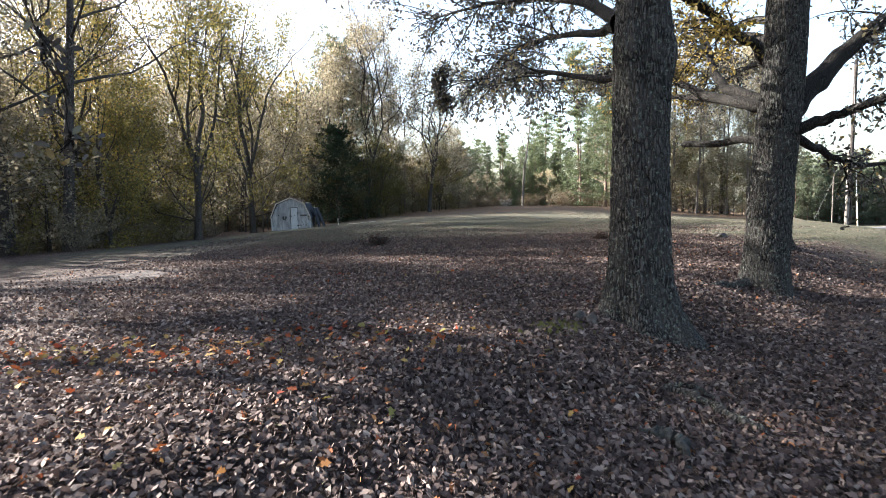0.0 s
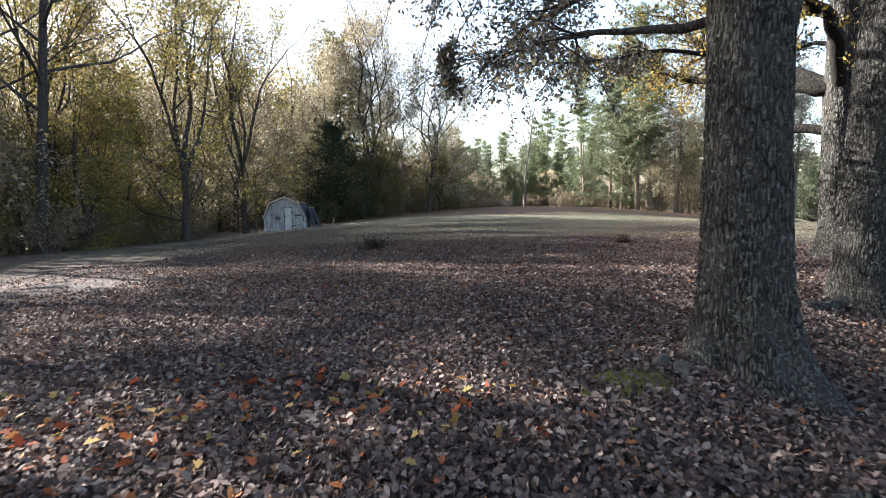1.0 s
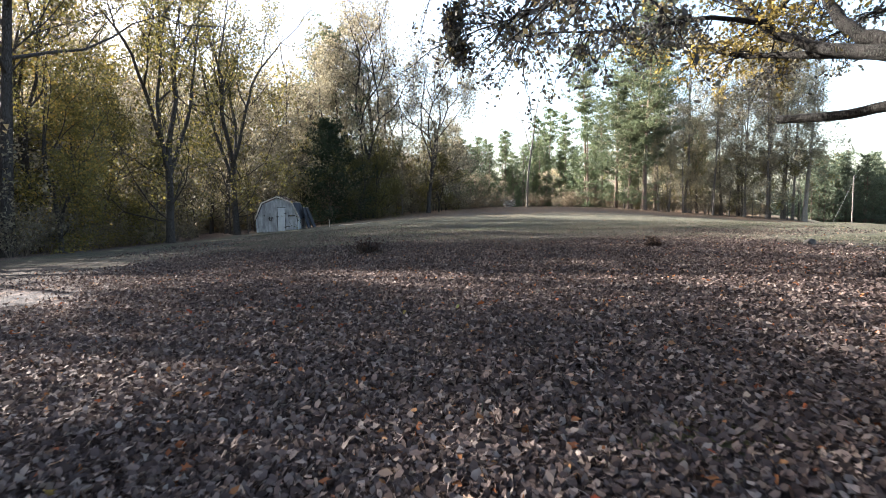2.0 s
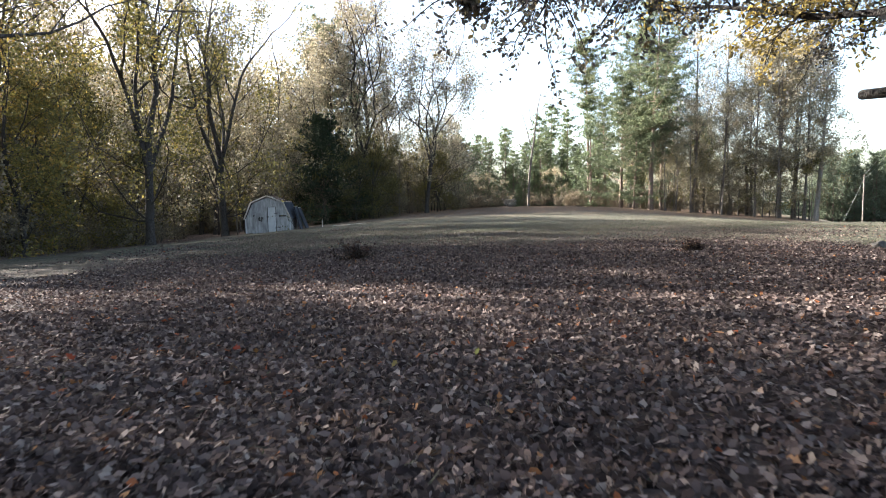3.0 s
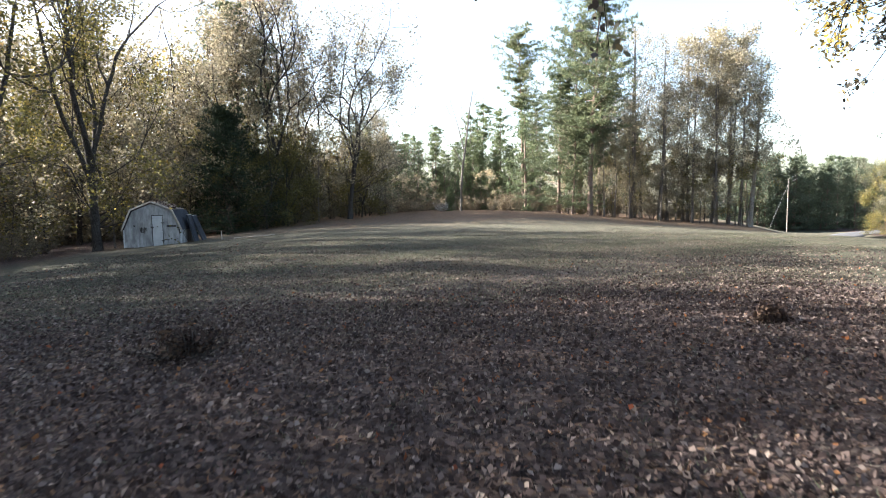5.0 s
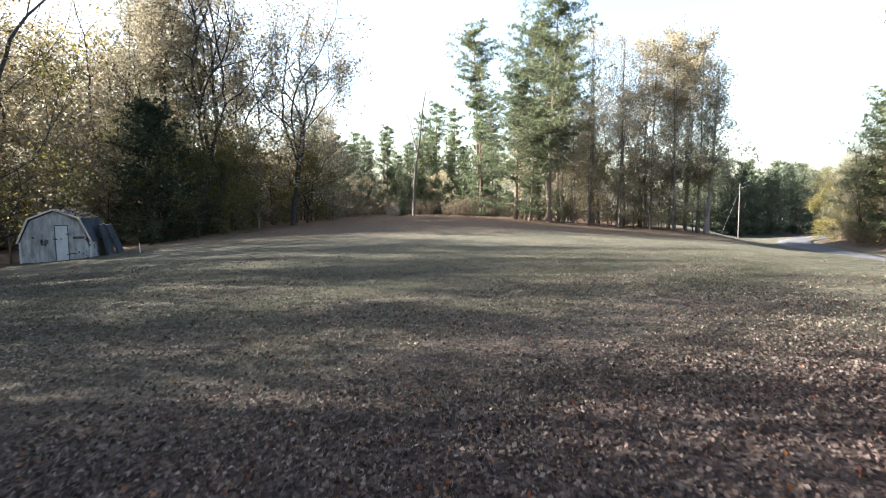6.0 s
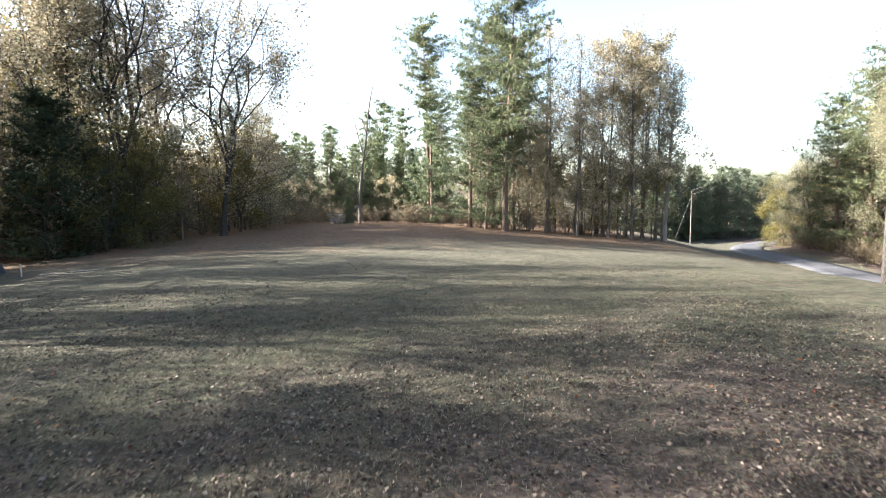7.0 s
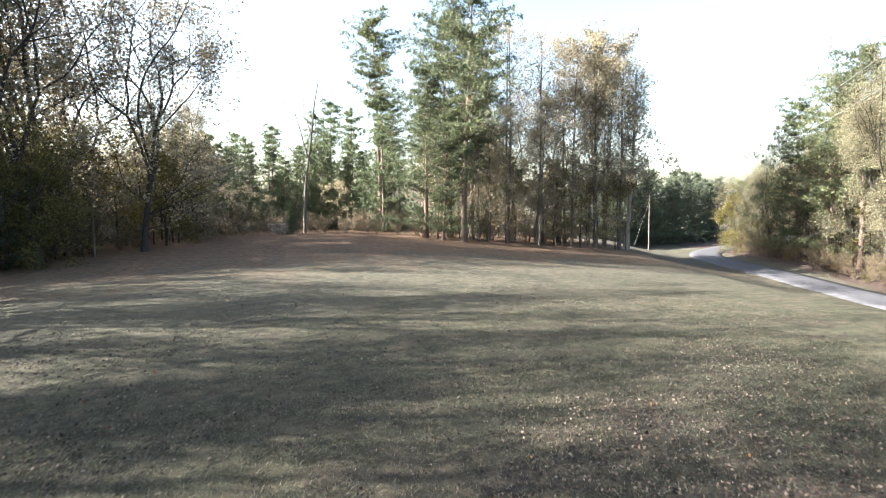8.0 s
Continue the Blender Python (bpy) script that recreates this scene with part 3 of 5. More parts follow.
# ---- shed ----
def shed():
    W, H, D = 1.48, 2.50, 2.9
    x0, y0 = -9.65, 46.0
    z0 = gz(x0 + 0.6, y0) - 0.12
    ob = new("barn_shed")
    ob.matrix_basis = pose(x0, y0, z0, 0, 0, 1)
    tagged(ob, "weathered white barn shed with dark gambrel roof at the wood's edge", "shed")
    KX, KZ, EZ = 1.03, 2.06, 1.02
    prof = [(-W, 0.0), (-W + 0.01, EZ), (-KX, KZ), (0, H), (KX, KZ), (W - 0.01, EZ), (W, 0.0)]
    rng = random.Random(4)

    def top_at(x):
        for (ax, az), (bx, bz) in zip(prof[1:], prof[2:]):
            if ax <= x <= bx:
                return az + (bz - az) * (x - ax) / (bx - ax)
        return EZ

    # front wall of upright boards round the doorway
    front = new("front_wall")
    front.parent = ob
    edges = [-W, -1.25, -1.0, -0.76, -0.5, -0.24, -0.02, 0.27, 0.56, 0.8, 1.03, 1.26, W]
    for a, b in zip(edges, edges[1:]):
        a, b = a + 0.003, b - 0.003
        lo = 1.80 if a > -0.1 and b < 0.6 else rng.uniform(0.02, 0.06)
        bmp = bmesh.new()
        dy = rng.uniform(-0.003, 0.005)
        mid = [(m, top_at(m) - 0.03) for m in (b, a)]
        if a < 0 < b:
            mid.insert(1, (0, H - 0.03))
        bm_prism(bmp, [(a, lo), (b, lo)] + mid, dy, dy + 0.03)
        part("board", bmp, M_PAINT, front)
    part("sheathing", bm_box(bmesh.new(), -W + 0.02, W - 0.02, 0.04, 0.06, 0.03, EZ - 0.03), M_SCUFF, front)
    part("back_wall", bm_prism(bmesh.new(), [(x * 0.99, z) for x, z in prof], D - 0.04, D), M_PAINT, ob)
    for s in (-1, 1):
        a, b = sorted((s * (W - 0.055), s * (W - 0.005)))
        part("side_wall", bm_box(bmesh.new(), a, b, 0.062, D - 0.044, 0.02, EZ), M_PAINT, ob)
        a, b = sorted((s * (W - 0.04), s * (W + 0.02)))
        part("corner_board", bm_box(bmesh.new(), a, b, -0.034, -0.006, 0.02, EZ), M_PAINT2, ob)
    # the door and the marks of weather round it
    door = part("door", bm_box(bmesh.new(), 0.03, 0.53, -0.05, -0.006, 0.06, 1.78, 0.006), M_PAINT2, ob, "clean white narrow door leaf")
    for z in (0.35, 1.35):
        part("hinge", bm_box(bmesh.new(), 0.47, 0.62, -0.062, -0.051, z, z + 0.05), M_SCUFF, door)
    part("latch", bm_box(bmesh.new(), -0.06, 0.10, -0.066, -0.051, 1.10, 1.17), M_SCUFF, door)
    part("door_gap", bm_box(bmesh.new(), -0.02, 0.026, -0.02, -0.004, 0.06, 1.78), M_SCUFF, ob)
    part("door_gap", bm_box(bmesh.new(), 0.534, 0.56, -0.02, -0.004, 0.06, 1.80), M_SCUFF, ob)
    part("door_head", bm_box(bmesh.new(), -0.02, 0.58, -0.03, -0.004, 1.785, 1.82), M_SCUFF, ob)
    for cx, cz, sx, sz in ((-0.57, 1.02, 0.07, 0.17), (-0.41, 0.98, 0.055, 0.2), (-0.33, 1.04, 0.05, 0.12), (-0.48, 0.88, 0.16, 0.05), (-0.92, 1.22, 0.08, 0.06), (0.75, 0.42, 0.2, 0.03)):
        m = 11
        ring = [(cx + sx * math.cos(6.28 * k / m) * rng.uniform(0.55, 1.15), cz + sz * math.sin(6.28 * k / m) * rng.uniform(0.55, 1.15)) for k in range(m)]
        part("peeled_patch", bm_prism(bmesh.new(), ring, -0.009, 0.004), M_SCUFF, front)
    part("vent_slot", bm_box(bmesh.new(), 0.76, 1.26, -0.05, -0.005, 1.14, 1.25, 0.01), M_SCUFF, ob, "dark slot under a board")
    # roof slabs and barge boards
    over = [(-W - 0.07, EZ - 0.06), (-KX - 0.03, KZ + 0.04), (0, H + 0.05), (KX + 0.03, KZ + 0.04), (W + 0.07, EZ - 0.06)]
    for (ax, az), (bx, bz) in zip(over, over[1:]):
        L = math.hypot(bx - ax, bz - az)
        nx, nz = -(bz - az) / L * 0.05, (bx - ax) / L * 0.05
        slab = part("roof_slab", bm_prism(bmesh.new(), [(ax, az), (bx, bz), (bx + nx, bz + nz), (ax + nx, az + nz)], -0.10, D + 0.1), M_DEBRIS if abs(ax + bx) < 1.5 else M_ROOF, ob)
        bmp = bm_prism(bmesh.new(), [(ax + nx * 1.2, az + nz * 1.2), (bx + nx * 1.2, bz + nz * 1.2), (bx - nx * 0.5, bz - nz * 0.5), (ax - nx * 0.5, az - nz * 0.5)], -0.13, -0.104)
        part("barge_board", bmp, M_TRIM, slab, "pale weathered trim board")
    # leaves caught on the upper roof
    rg = np.random.default_rng(9)
    n = 500
    xs = rg.uniform(-KX, KX, n)
    at = np.column_stack([xs, rg.uniform(-0.08, D, n), H + 0.10 - (H - KZ) / KX * np.abs(xs) + rg.uniform(0.0, 0.05, n)])
    tagged(part_mesh("roof_litter", mesh_of("roof_litter", *scatter(rg, DRY_LEAF, at, 0.10), M_LITTER), ob), "brown leaves caught on the roof", kind="stuff")
    return ob


SHED = shed()


def leaning_sheets():
    """Dark roofing sheets propped against the shed's side."""
    for dy, lean, foot, wide in ((1.35, -14, 0.48, 0.9), (2.25, -21, 0.72, 1.0)):
        x, y = -9.65 + 1.55 + foot, 46.0 + dy
        sheet = new("leaning_sheet")
        sheet.matrix_basis = pose(x, y, gz(x, y) - 0.03, 0, lean, 0)
        part("panel", bm_box(bmesh.new(), -0.05, 0.02, -wide / 2, wide / 2, 0.0, 1.62, 0.008), M_ROOF, sheet)
        part("edge_strip", bm_box(bmesh.new(), -0.06, 0.03, -wide / 2 - 0.03, -wide / 2 - 0.002, 0.0, 1.64), M_ROOF, sheet)
        part("top_strip", bm_box(bmesh.new(), -0.055, 0.025, -wide / 2, wide / 2, 1.624, 1.65), M_TRIM, sheet, "pale top edge")
        tagged(sheet, "dark roofing sheet leaning on the shed's side", "sheet", "sheets leaning on the shed")


leaning_sheets()


def snag():
    """Two thin bare stems with a broken limb leaning between them."""
    ob = new("snag")
    x, y = -13.0, 47.6
    ob.location = (x, y, gz(x, y))
    tagged(ob, "two thin bare dead stems with a broken limb", "dead tree")
    for pts, r, name in (([(0, 0, -0.1), (0.05, 0, 1.6), (0.0, 0.1, 3.4), (0.15, 0.1, 5.2)], 0.055, "stem"), ([(0.75, 0.2, -0.1), (0.72, 0.2, 1.5), (0.85, 0.2, 3.0)], 0.06, "stem"),
                         ([(0.72, 0.2, 2.6), (1.2, 0.1, 2.2), (1.75, 0.0, 1.5), (2.0, 0.0, 1.3)], 0.035, "broken_limb")):
        part_mesh(name, mesh_of(name, *tubes([(curve(pts, 10), np.linspace(r, r * 0.5, 10), 6)]), M_DEADWOOD, True), ob)


snag()


def stake_and_sticks():
    x, y = -5.9, 45.6
    stake = new("stake")
    stake.matrix_basis = pose(x, y, gz(x, y) - 0.05, 4, -3, 20)
    tagged(stake, "short weathered wooden stake standing in the grass", "stake")
    part("shaft", bm_box(bmesh.new(), -0.025, 0.025, -0.02, 0.02, 0.0, 0.55, 0.004), M_TRIM, stake)
    rng = np.random.default_rng(77)
    for k in range(4):
        x, y = -5.2 + 0.55 * k, 45.2 - 0.1 * k
        a = rng.uniform(-0.5, 0.5)
        line = wander(rng, (x, y, gz(x, y) + 0.03), (math.cos(a), math.sin(a), 0.02), rng.uniform(0.4, 0.9), 5, 0.12)
        line[:, 2] = ground_z(line[:, 0], line[:, 1]) + 0.03
        tagged(new("fallen_stick", mesh_of("fallen_stick", *tubes([(line, np.linspace(0.035, 0.02, 6), 6)]), M_PALEBARK, True)), "pale barkless stick lying in the grass near the shed", "stick", "sticks near the shed")


stake_and_sticks()


# ---- poles and wires ----
def utility_pole(x, y, height, r, label, lean=0.0, wood=M_POLE):
    ob = new("utility_pole")
    ob.matrix_basis = pose(x, y, gz(x, y) - 0.3, 0, lean, 0)
    tagged(ob, label, "pole", "utility poles")
    p = np.array([(0, 0, z) for z in np.linspace(0, height + 0.3, 6)])
    V, Q = tubes([(p, np.linspace(r, r * 0.72, 6), 12)])
    part_mesh("shaft", mesh_of("shaft", V, Q, wood, True), ob)
    V, Q = tubes([([(0, 0, height + 0.3), (0, 0, height + 0.34)], [r * 0.74, 0.01], 12)])
    part_mesh("cap", mesh_of("cap", V, Q, wood, True), ob)
    return ob


FAR_TOP = Vector((51.9, 68.7, 3.6))
utility_pole(51.9, 68.7, 3.6 - gz(51.9, 68.7), 0.085, "thin grey wooden utility pole by the road", 0.0, M_DEADWOOD)
utility_pole(22.9, 30.0, 4.0, 0.105, "short pale weathered wooden pole on the road bank", 0.3)
utility_pole(24.6, 32.0, 9.5, 0.12, "dark wooden utility pole on the road bank", 0.6, M_BARK)


def hanging(name, a, b, sag, r, label):
    a, b = Vector(a), Vector(b)
    pts = [a.lerp(b, k / 24) - Vector((0, 0, 4 * sag * (k / 24) * (1 - k / 24))) for k in range(25)]
    V, Q = tubes([(np.array(pts), np.full(25, r), 5)])
    return tagged(new(name, mesh_of(name, V, Q, M_WIRE, True)), label, "wire", "overhead wires")


hanging("overhead_wire", FAR_TOP, (24.6, 32.0, gz(24.6, 32.0) + 9.2), 0.9, 0.009, "thin pale overhead wire between the poles")
hanging("overhead_wire", FAR_TOP - Vector((0, 0, 0.4)), (24.6, 32.0, gz(24.6, 32.0) + 8.0), 0.8, 0.009, "thin pale overhead wire between the poles")
hanging("guy_wire", FAR_TOP - Vector((0, 0, 0.5)), (48.9, 68.0, gz(48.9, 68.0)), 0.0, 0.012, "taut guy wire from pole to ground")


GUY = Vector((21.9, 28.0, 0))
GUY.z = gz(GUY.x, GUY.y)
hanging("guy_wire", (24.6, 32.0, gz(24.6, 32.0) + 8.6), GUY, 0.0, 0.012, "taut guy wire from pole to ground")


def guy_guard():
    """The pale sleeve on the guy wire's foot."""
    top = Vector((24.6, 32.0, gz(24.6, 32.0) + 8.6))
    end = GUY + (top - GUY).normalized() * 2.0
    V, Q = tubes([([GUY - (end - GUY) * 0.03, GUY.lerp(end, 0.5), end], [0.03, 0.03, 0.03], 8)])
    tagged(new("guy_guard", mesh_of("guy_guard", V, Q, M_GUARD, True)), "pale plastic sleeve round a guy wire's foot", "guy guard")


guy_guard()


# ---- the two oaks ----
def oak_trunk(height, r0, r1, flare, seed, bend, lobes):
    """A stem with ridged bark and spreading roots, as one skin."""
    na = 132
    z = np.concatenate([np.linspace(-0.5, 3.5, 200), np.linspace(3.6, height, 30)])
    nz = len(z)
    a = np.arange(na) * 2 * np.pi / na
    A, Z = np.meshgrid(a, z)
    h = np.clip(Z, 0, None)
    R = r0 + (r1 - r0) * h / height + flare * np.exp(-np.clip(Z + 0.12, -0.3, None) / 0.32)
    for amp, k, ph in lobes:
        R += amp * np.exp(-np.clip(Z + 0.1, -0.2, None) / 0.38) * np.cos(k * (A - ph))
    noise.seed_set(seed)
    bark = np.zeros_like(R)
    for i in range(nz):
        for j in range(na):
            ca, sa = math.cos(a[j]), math.sin(a[j])
            wob = noise.noise((ca * 2, sa * 2, z[i] * 1.6))
            p = (ca * 10.5 + wob * 1.2, sa * 10.5 + wob * 1.2, z[i] * 3.2)
            e = noise.voronoi(p)[0]
            bark[i, j] = min(0.30, e[1] - e[0]) * 0.055 + noise.noise((ca * 20, sa * 20, z[i] * 22)) * 0.007 + noise.noise((ca * 2.0, sa * 2.0, z[i] * 1.1)) * 0.02
    R = R + bark - 0.012
    cx, cy = np.interp(z, *bend[0]), np.interp(z, *bend[1])
    V = np.stack([R * np.cos(A) + cx[:, None], R * np.sin(A) + cy[:, None], Z], -1).reshape(-1, 3)
    i = np.arange(nz - 1)[:, None] * na + np.arange(na)[None]
    j = np.arange(nz - 1)[:, None] * na + (np.arange(na)[None] + 1) % na
    F = np.stack([i, j, j + na, i + na], -1).reshape(-1, 4)
    return V, F


def dress(rng, line, r_end, first, count, length, lines, leaves, per, droop=-0.05):
    """Side shoots with leaves along the outer stretch of a limb."""
    n = len(line)
    for _ in range(count):
        k = rng.uniform(first, 1.0) * (n - 1)
        i = min(n - 2, int(k))
        p = line[i] + (line[i + 1] - line[i]) * (k - i)
        d = line[i + 1] - line[i]
        d = d / np.linalg.norm(d) * 0.7 + rng.normal(0, 0.7, 3) * np.array([1, 1, 0.6])
        shoot = wander(rng, p, d, length * rng.uniform(0.5, 1.2), 5, 0.2, droop)
        lines.append((shoot, np.linspace(r_end, 0.004, 6), 4))
        for _ in range(4):
            q = shoot[rng.integers(1, 6)]
            tw = wander(rng, q, (shoot[-1] - shoot[0]) + rng.normal(0, 0.6, 3), length * rng.uniform(0.2, 0.45), 2, 0.2, droop)
            lines.append((tw, np.array([0.006, 0.004, 0.003]), 3))
            at = tw[0] + (tw[-1] - tw[0]) * rng.uniform(0.1, 1.1, (per, 1)) + rng.normal(0, 0.075, (per, 3))
            leaves.append(at)


def oak(name, x, y, trunk, limbs, seed, label, leaf=0.08, stubs=(), burls=()):
    rng = np.random.default_rng(seed)
    ob = new(name)
    base = Vector((x, y, gz(x, y)))
    ob.location = base
    tagged(ob, label, "tree", "oaks in the yard")
    V, F = trunk
    for (bx, by, bz), r, rise in burls:
        d = np.linalg.norm((V - np.array([bx, by, bz])) * np.array([1, 1, 0.7]), axis=1)
        out = V * np.array([1, 1, 0])
        V = V + out / np.linalg.norm(out, axis=1)[:, None] * (rise * np.exp(-(d / r) ** 2))[:, None]
    part_mesh("trunk", mesh_of("trunk", V, F, M_OAKBARK, True), ob)
    o = np.array(base)
    twigs, leaves, gold = [], [], []
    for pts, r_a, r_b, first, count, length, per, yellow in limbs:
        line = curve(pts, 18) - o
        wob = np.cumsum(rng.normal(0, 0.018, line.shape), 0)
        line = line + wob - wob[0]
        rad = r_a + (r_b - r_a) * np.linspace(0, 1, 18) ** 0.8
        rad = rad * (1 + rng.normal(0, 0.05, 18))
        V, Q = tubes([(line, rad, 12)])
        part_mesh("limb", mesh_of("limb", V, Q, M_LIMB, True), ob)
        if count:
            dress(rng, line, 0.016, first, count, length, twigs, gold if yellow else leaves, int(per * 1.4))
    for pts, r_a, r_b in stubs:
        line = curve(pts, 12) - o
        V, Q = tubes([(line, np.linspace(r_a, r_b, 12), 10), ([line[-1], line[-1] + (line[-1] - line[-2]) * 0.05], [r_b, 0.004], 10)])
        part_mesh("broken_limb", mesh_of("broken_limb", V, Q, M_LIMB, True), ob, "short dead limb with a blunt end")
    V, Q = tubes(twigs)
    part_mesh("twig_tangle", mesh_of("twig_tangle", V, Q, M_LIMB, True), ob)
    at = np.concatenate(leaves)
    V, F = scatter(rng, DRY_LEAF, at, leaf)
    part_mesh("crown", mesh_of("crown", V, F, M_OAKLEAF), ob, "dull brown-green lobed leaves")
    if gold:
        V, F = scatter(rng, DRY_LEAF, np.concatenate(gold), leaf)
        part_mesh("golden_crown", mesh_of("golden_crown", V, F, M_GOLD), ob, "yellow autumn leaves")
    return ob


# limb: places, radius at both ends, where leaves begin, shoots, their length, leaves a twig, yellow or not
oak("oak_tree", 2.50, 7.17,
    oak_trunk(8.5, 0.295, 0.22, 0.19, 11, (([-0.5, 3, 8.5], [0, 0.0, 0.1]), ([-0.5, 3, 8.5], [0, 0.02, 0.2])), ((0.035, 2, -0.9), (0.05, 3, -1.0), (0.04, 5, 0.6))),
    [([(2.30, 7.3, 3.0), (2.35, 8.5, 3.56), (2.25, 10.5, 4.3), (1.7, 13, 5.1), (0.6, 15.2, 5.5)], 0.085, 0.02, 0.3, 44, 1.4, 11, False),
     ([(2.30, 7.35, 2.95), (2.43, 9, 3.36), (2.36, 11, 3.83), (2.05, 14, 4.4), (2.2, 16.6, 4.3)], 0.06, 0.015, 0.35, 36, 1.3, 11, False),
     ([(2.35, 7.35, 2.44), (2.25, 8.5, 2.70), (2.15, 10.5, 3.17), (2.1, 13, 3.7), (1.2, 15, 3.9)], 0.045, 0.012, 0.35, 26, 1.1, 10, False),
     ([(2.5, 7.4, 5.0), (3.4, 10.5, 6.3), (4.2, 14, 6.6), (4.6, 17.5, 6.0)], 0.11, 0.02, 0.3, 40, 1.5, 10, False),
     ([(2.3, 7.3, 5.6), (0.6, 9.5, 6.8), (-1.0, 12, 6.9), (-1.6, 14, 6.6)], 0.10, 0.02, 0.3, 64, 1.4, 11, False),
     ([(2.1, 7.0, 5.2), (0.3, 5.5, 6.2), (-2.2, 4.0, 6.8)], 0.10, 0.02, 0.3, 32, 1.5, 9, False),
     ([(2.7, 6.9, 5.0), (4.2, 4.6, 6.0), (6.0, 2.5, 6.6)], 0.10, 0.02, 0.3, 32, 1.5, 9, False),
     ([(2.6, 7.35, 8.3), (2.9, 7.9, 10.0), (2.4, 8.3, 12.5)], 0.16, 0.03, 0.2, 34, 1.9, 9, False),
     ([(2.5, 7.3, 7.6), (1.2, 6.8, 9.4), (0.3, 6.9, 11.2)], 0.12, 0.03, 0.2, 26, 1.8, 9, False),
     ([(2.6, 7.3, 7.8), (4.1, 7.4, 9.6), (4.8, 7.2, 11.0)], 0.12, 0.03, 0.2, 26, 1.8, 9, False),
     ([(-2.0, 4.4, 6.7), (-2.35, 5.4, 5.2), (-2.6, 6.0, 3.0), (-2.68, 6.0, 2.67), (-2.5, 6.0, 2.05), (-2.53, 6.0, 1.75)], 0.012, 0.004, 0.55, 7, 0.3, 3, False),
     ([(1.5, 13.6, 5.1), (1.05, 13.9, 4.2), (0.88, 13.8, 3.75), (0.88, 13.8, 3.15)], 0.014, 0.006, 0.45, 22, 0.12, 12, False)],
    21, "large oak with rugged grey lichen-flecked bark among fallen leaves",
    burls=[((-0.24, -0.12, 2.75), 0.16, 0.07), ((0.26, -0.1, 2.68), 0.18, 0.06)])
oak("oak_tree", 5.47, 9.6,
    oak_trunk(8.5, 0.305, 0.24, 0.13, 12, (([-0.5, 1.5, 3, 8.5], [-0.1, 0.0, 0.12, 0.38]), ([-0.5, 3, 8.5], [0, 0.0, 0.1])), ((0.05, 3, 2.6), (0.04, 4, 0.2))),
    [([(5.62, 9.6, 2.35), (6.13, 9.7, 2.83), (6.79, 9.9, 3.33), (7.63, 10.2, 3.92), (9.6, 10.8, 5.0)], 0.21, 0.07, 0.55, 26, 1.5, 9, False),
     ([(5.6, 9.5, 2.03), (5.95, 9.3, 2.25), (6.2, 9.1, 2.34), (6.9, 8.6, 2.62), (8.4, 8.0, 2.9)], 0.10, 0.03, 0.4, 20, 1.1, 9, False),
     ([(5.6, 9.7, 2.2), (6.38, 10.0, 1.93), (6.89, 10.3, 1.79), (7.51, 10.6, 1.69), (8.6, 11, 1.75)], 0.08, 0.03, 0.4, 14, 0.9, 8, False),
     ([(5.7, 9.7, 5.2), (7.4, 9.2, 6.6), (9.6, 8.4, 7.4)], 0.12, 0.02, 0.3, 30, 1.6, 9, False),
     ([(5.7, 9.4, 5.0), (7.5, 7.0, 6.2), (9.5, 4.8, 6.8)], 0.12, 0.02, 0.3, 32, 1.5, 9, False),
     ([(5.8, 9.7, 8.3), (6.0, 10.0, 10.2), (5.6, 9.6, 12.6)], 0.16, 0.03, 0.2, 32, 1.9, 9, False),
     ([(5.8, 9.7, 7.6), (4.6, 9.0, 9.4), (4.0, 8.6, 11.0)], 0.12, 0.03, 0.2, 24, 1.8, 9, False)],
    22, "large oak with heavy crooked limbs reaching over the road bank")
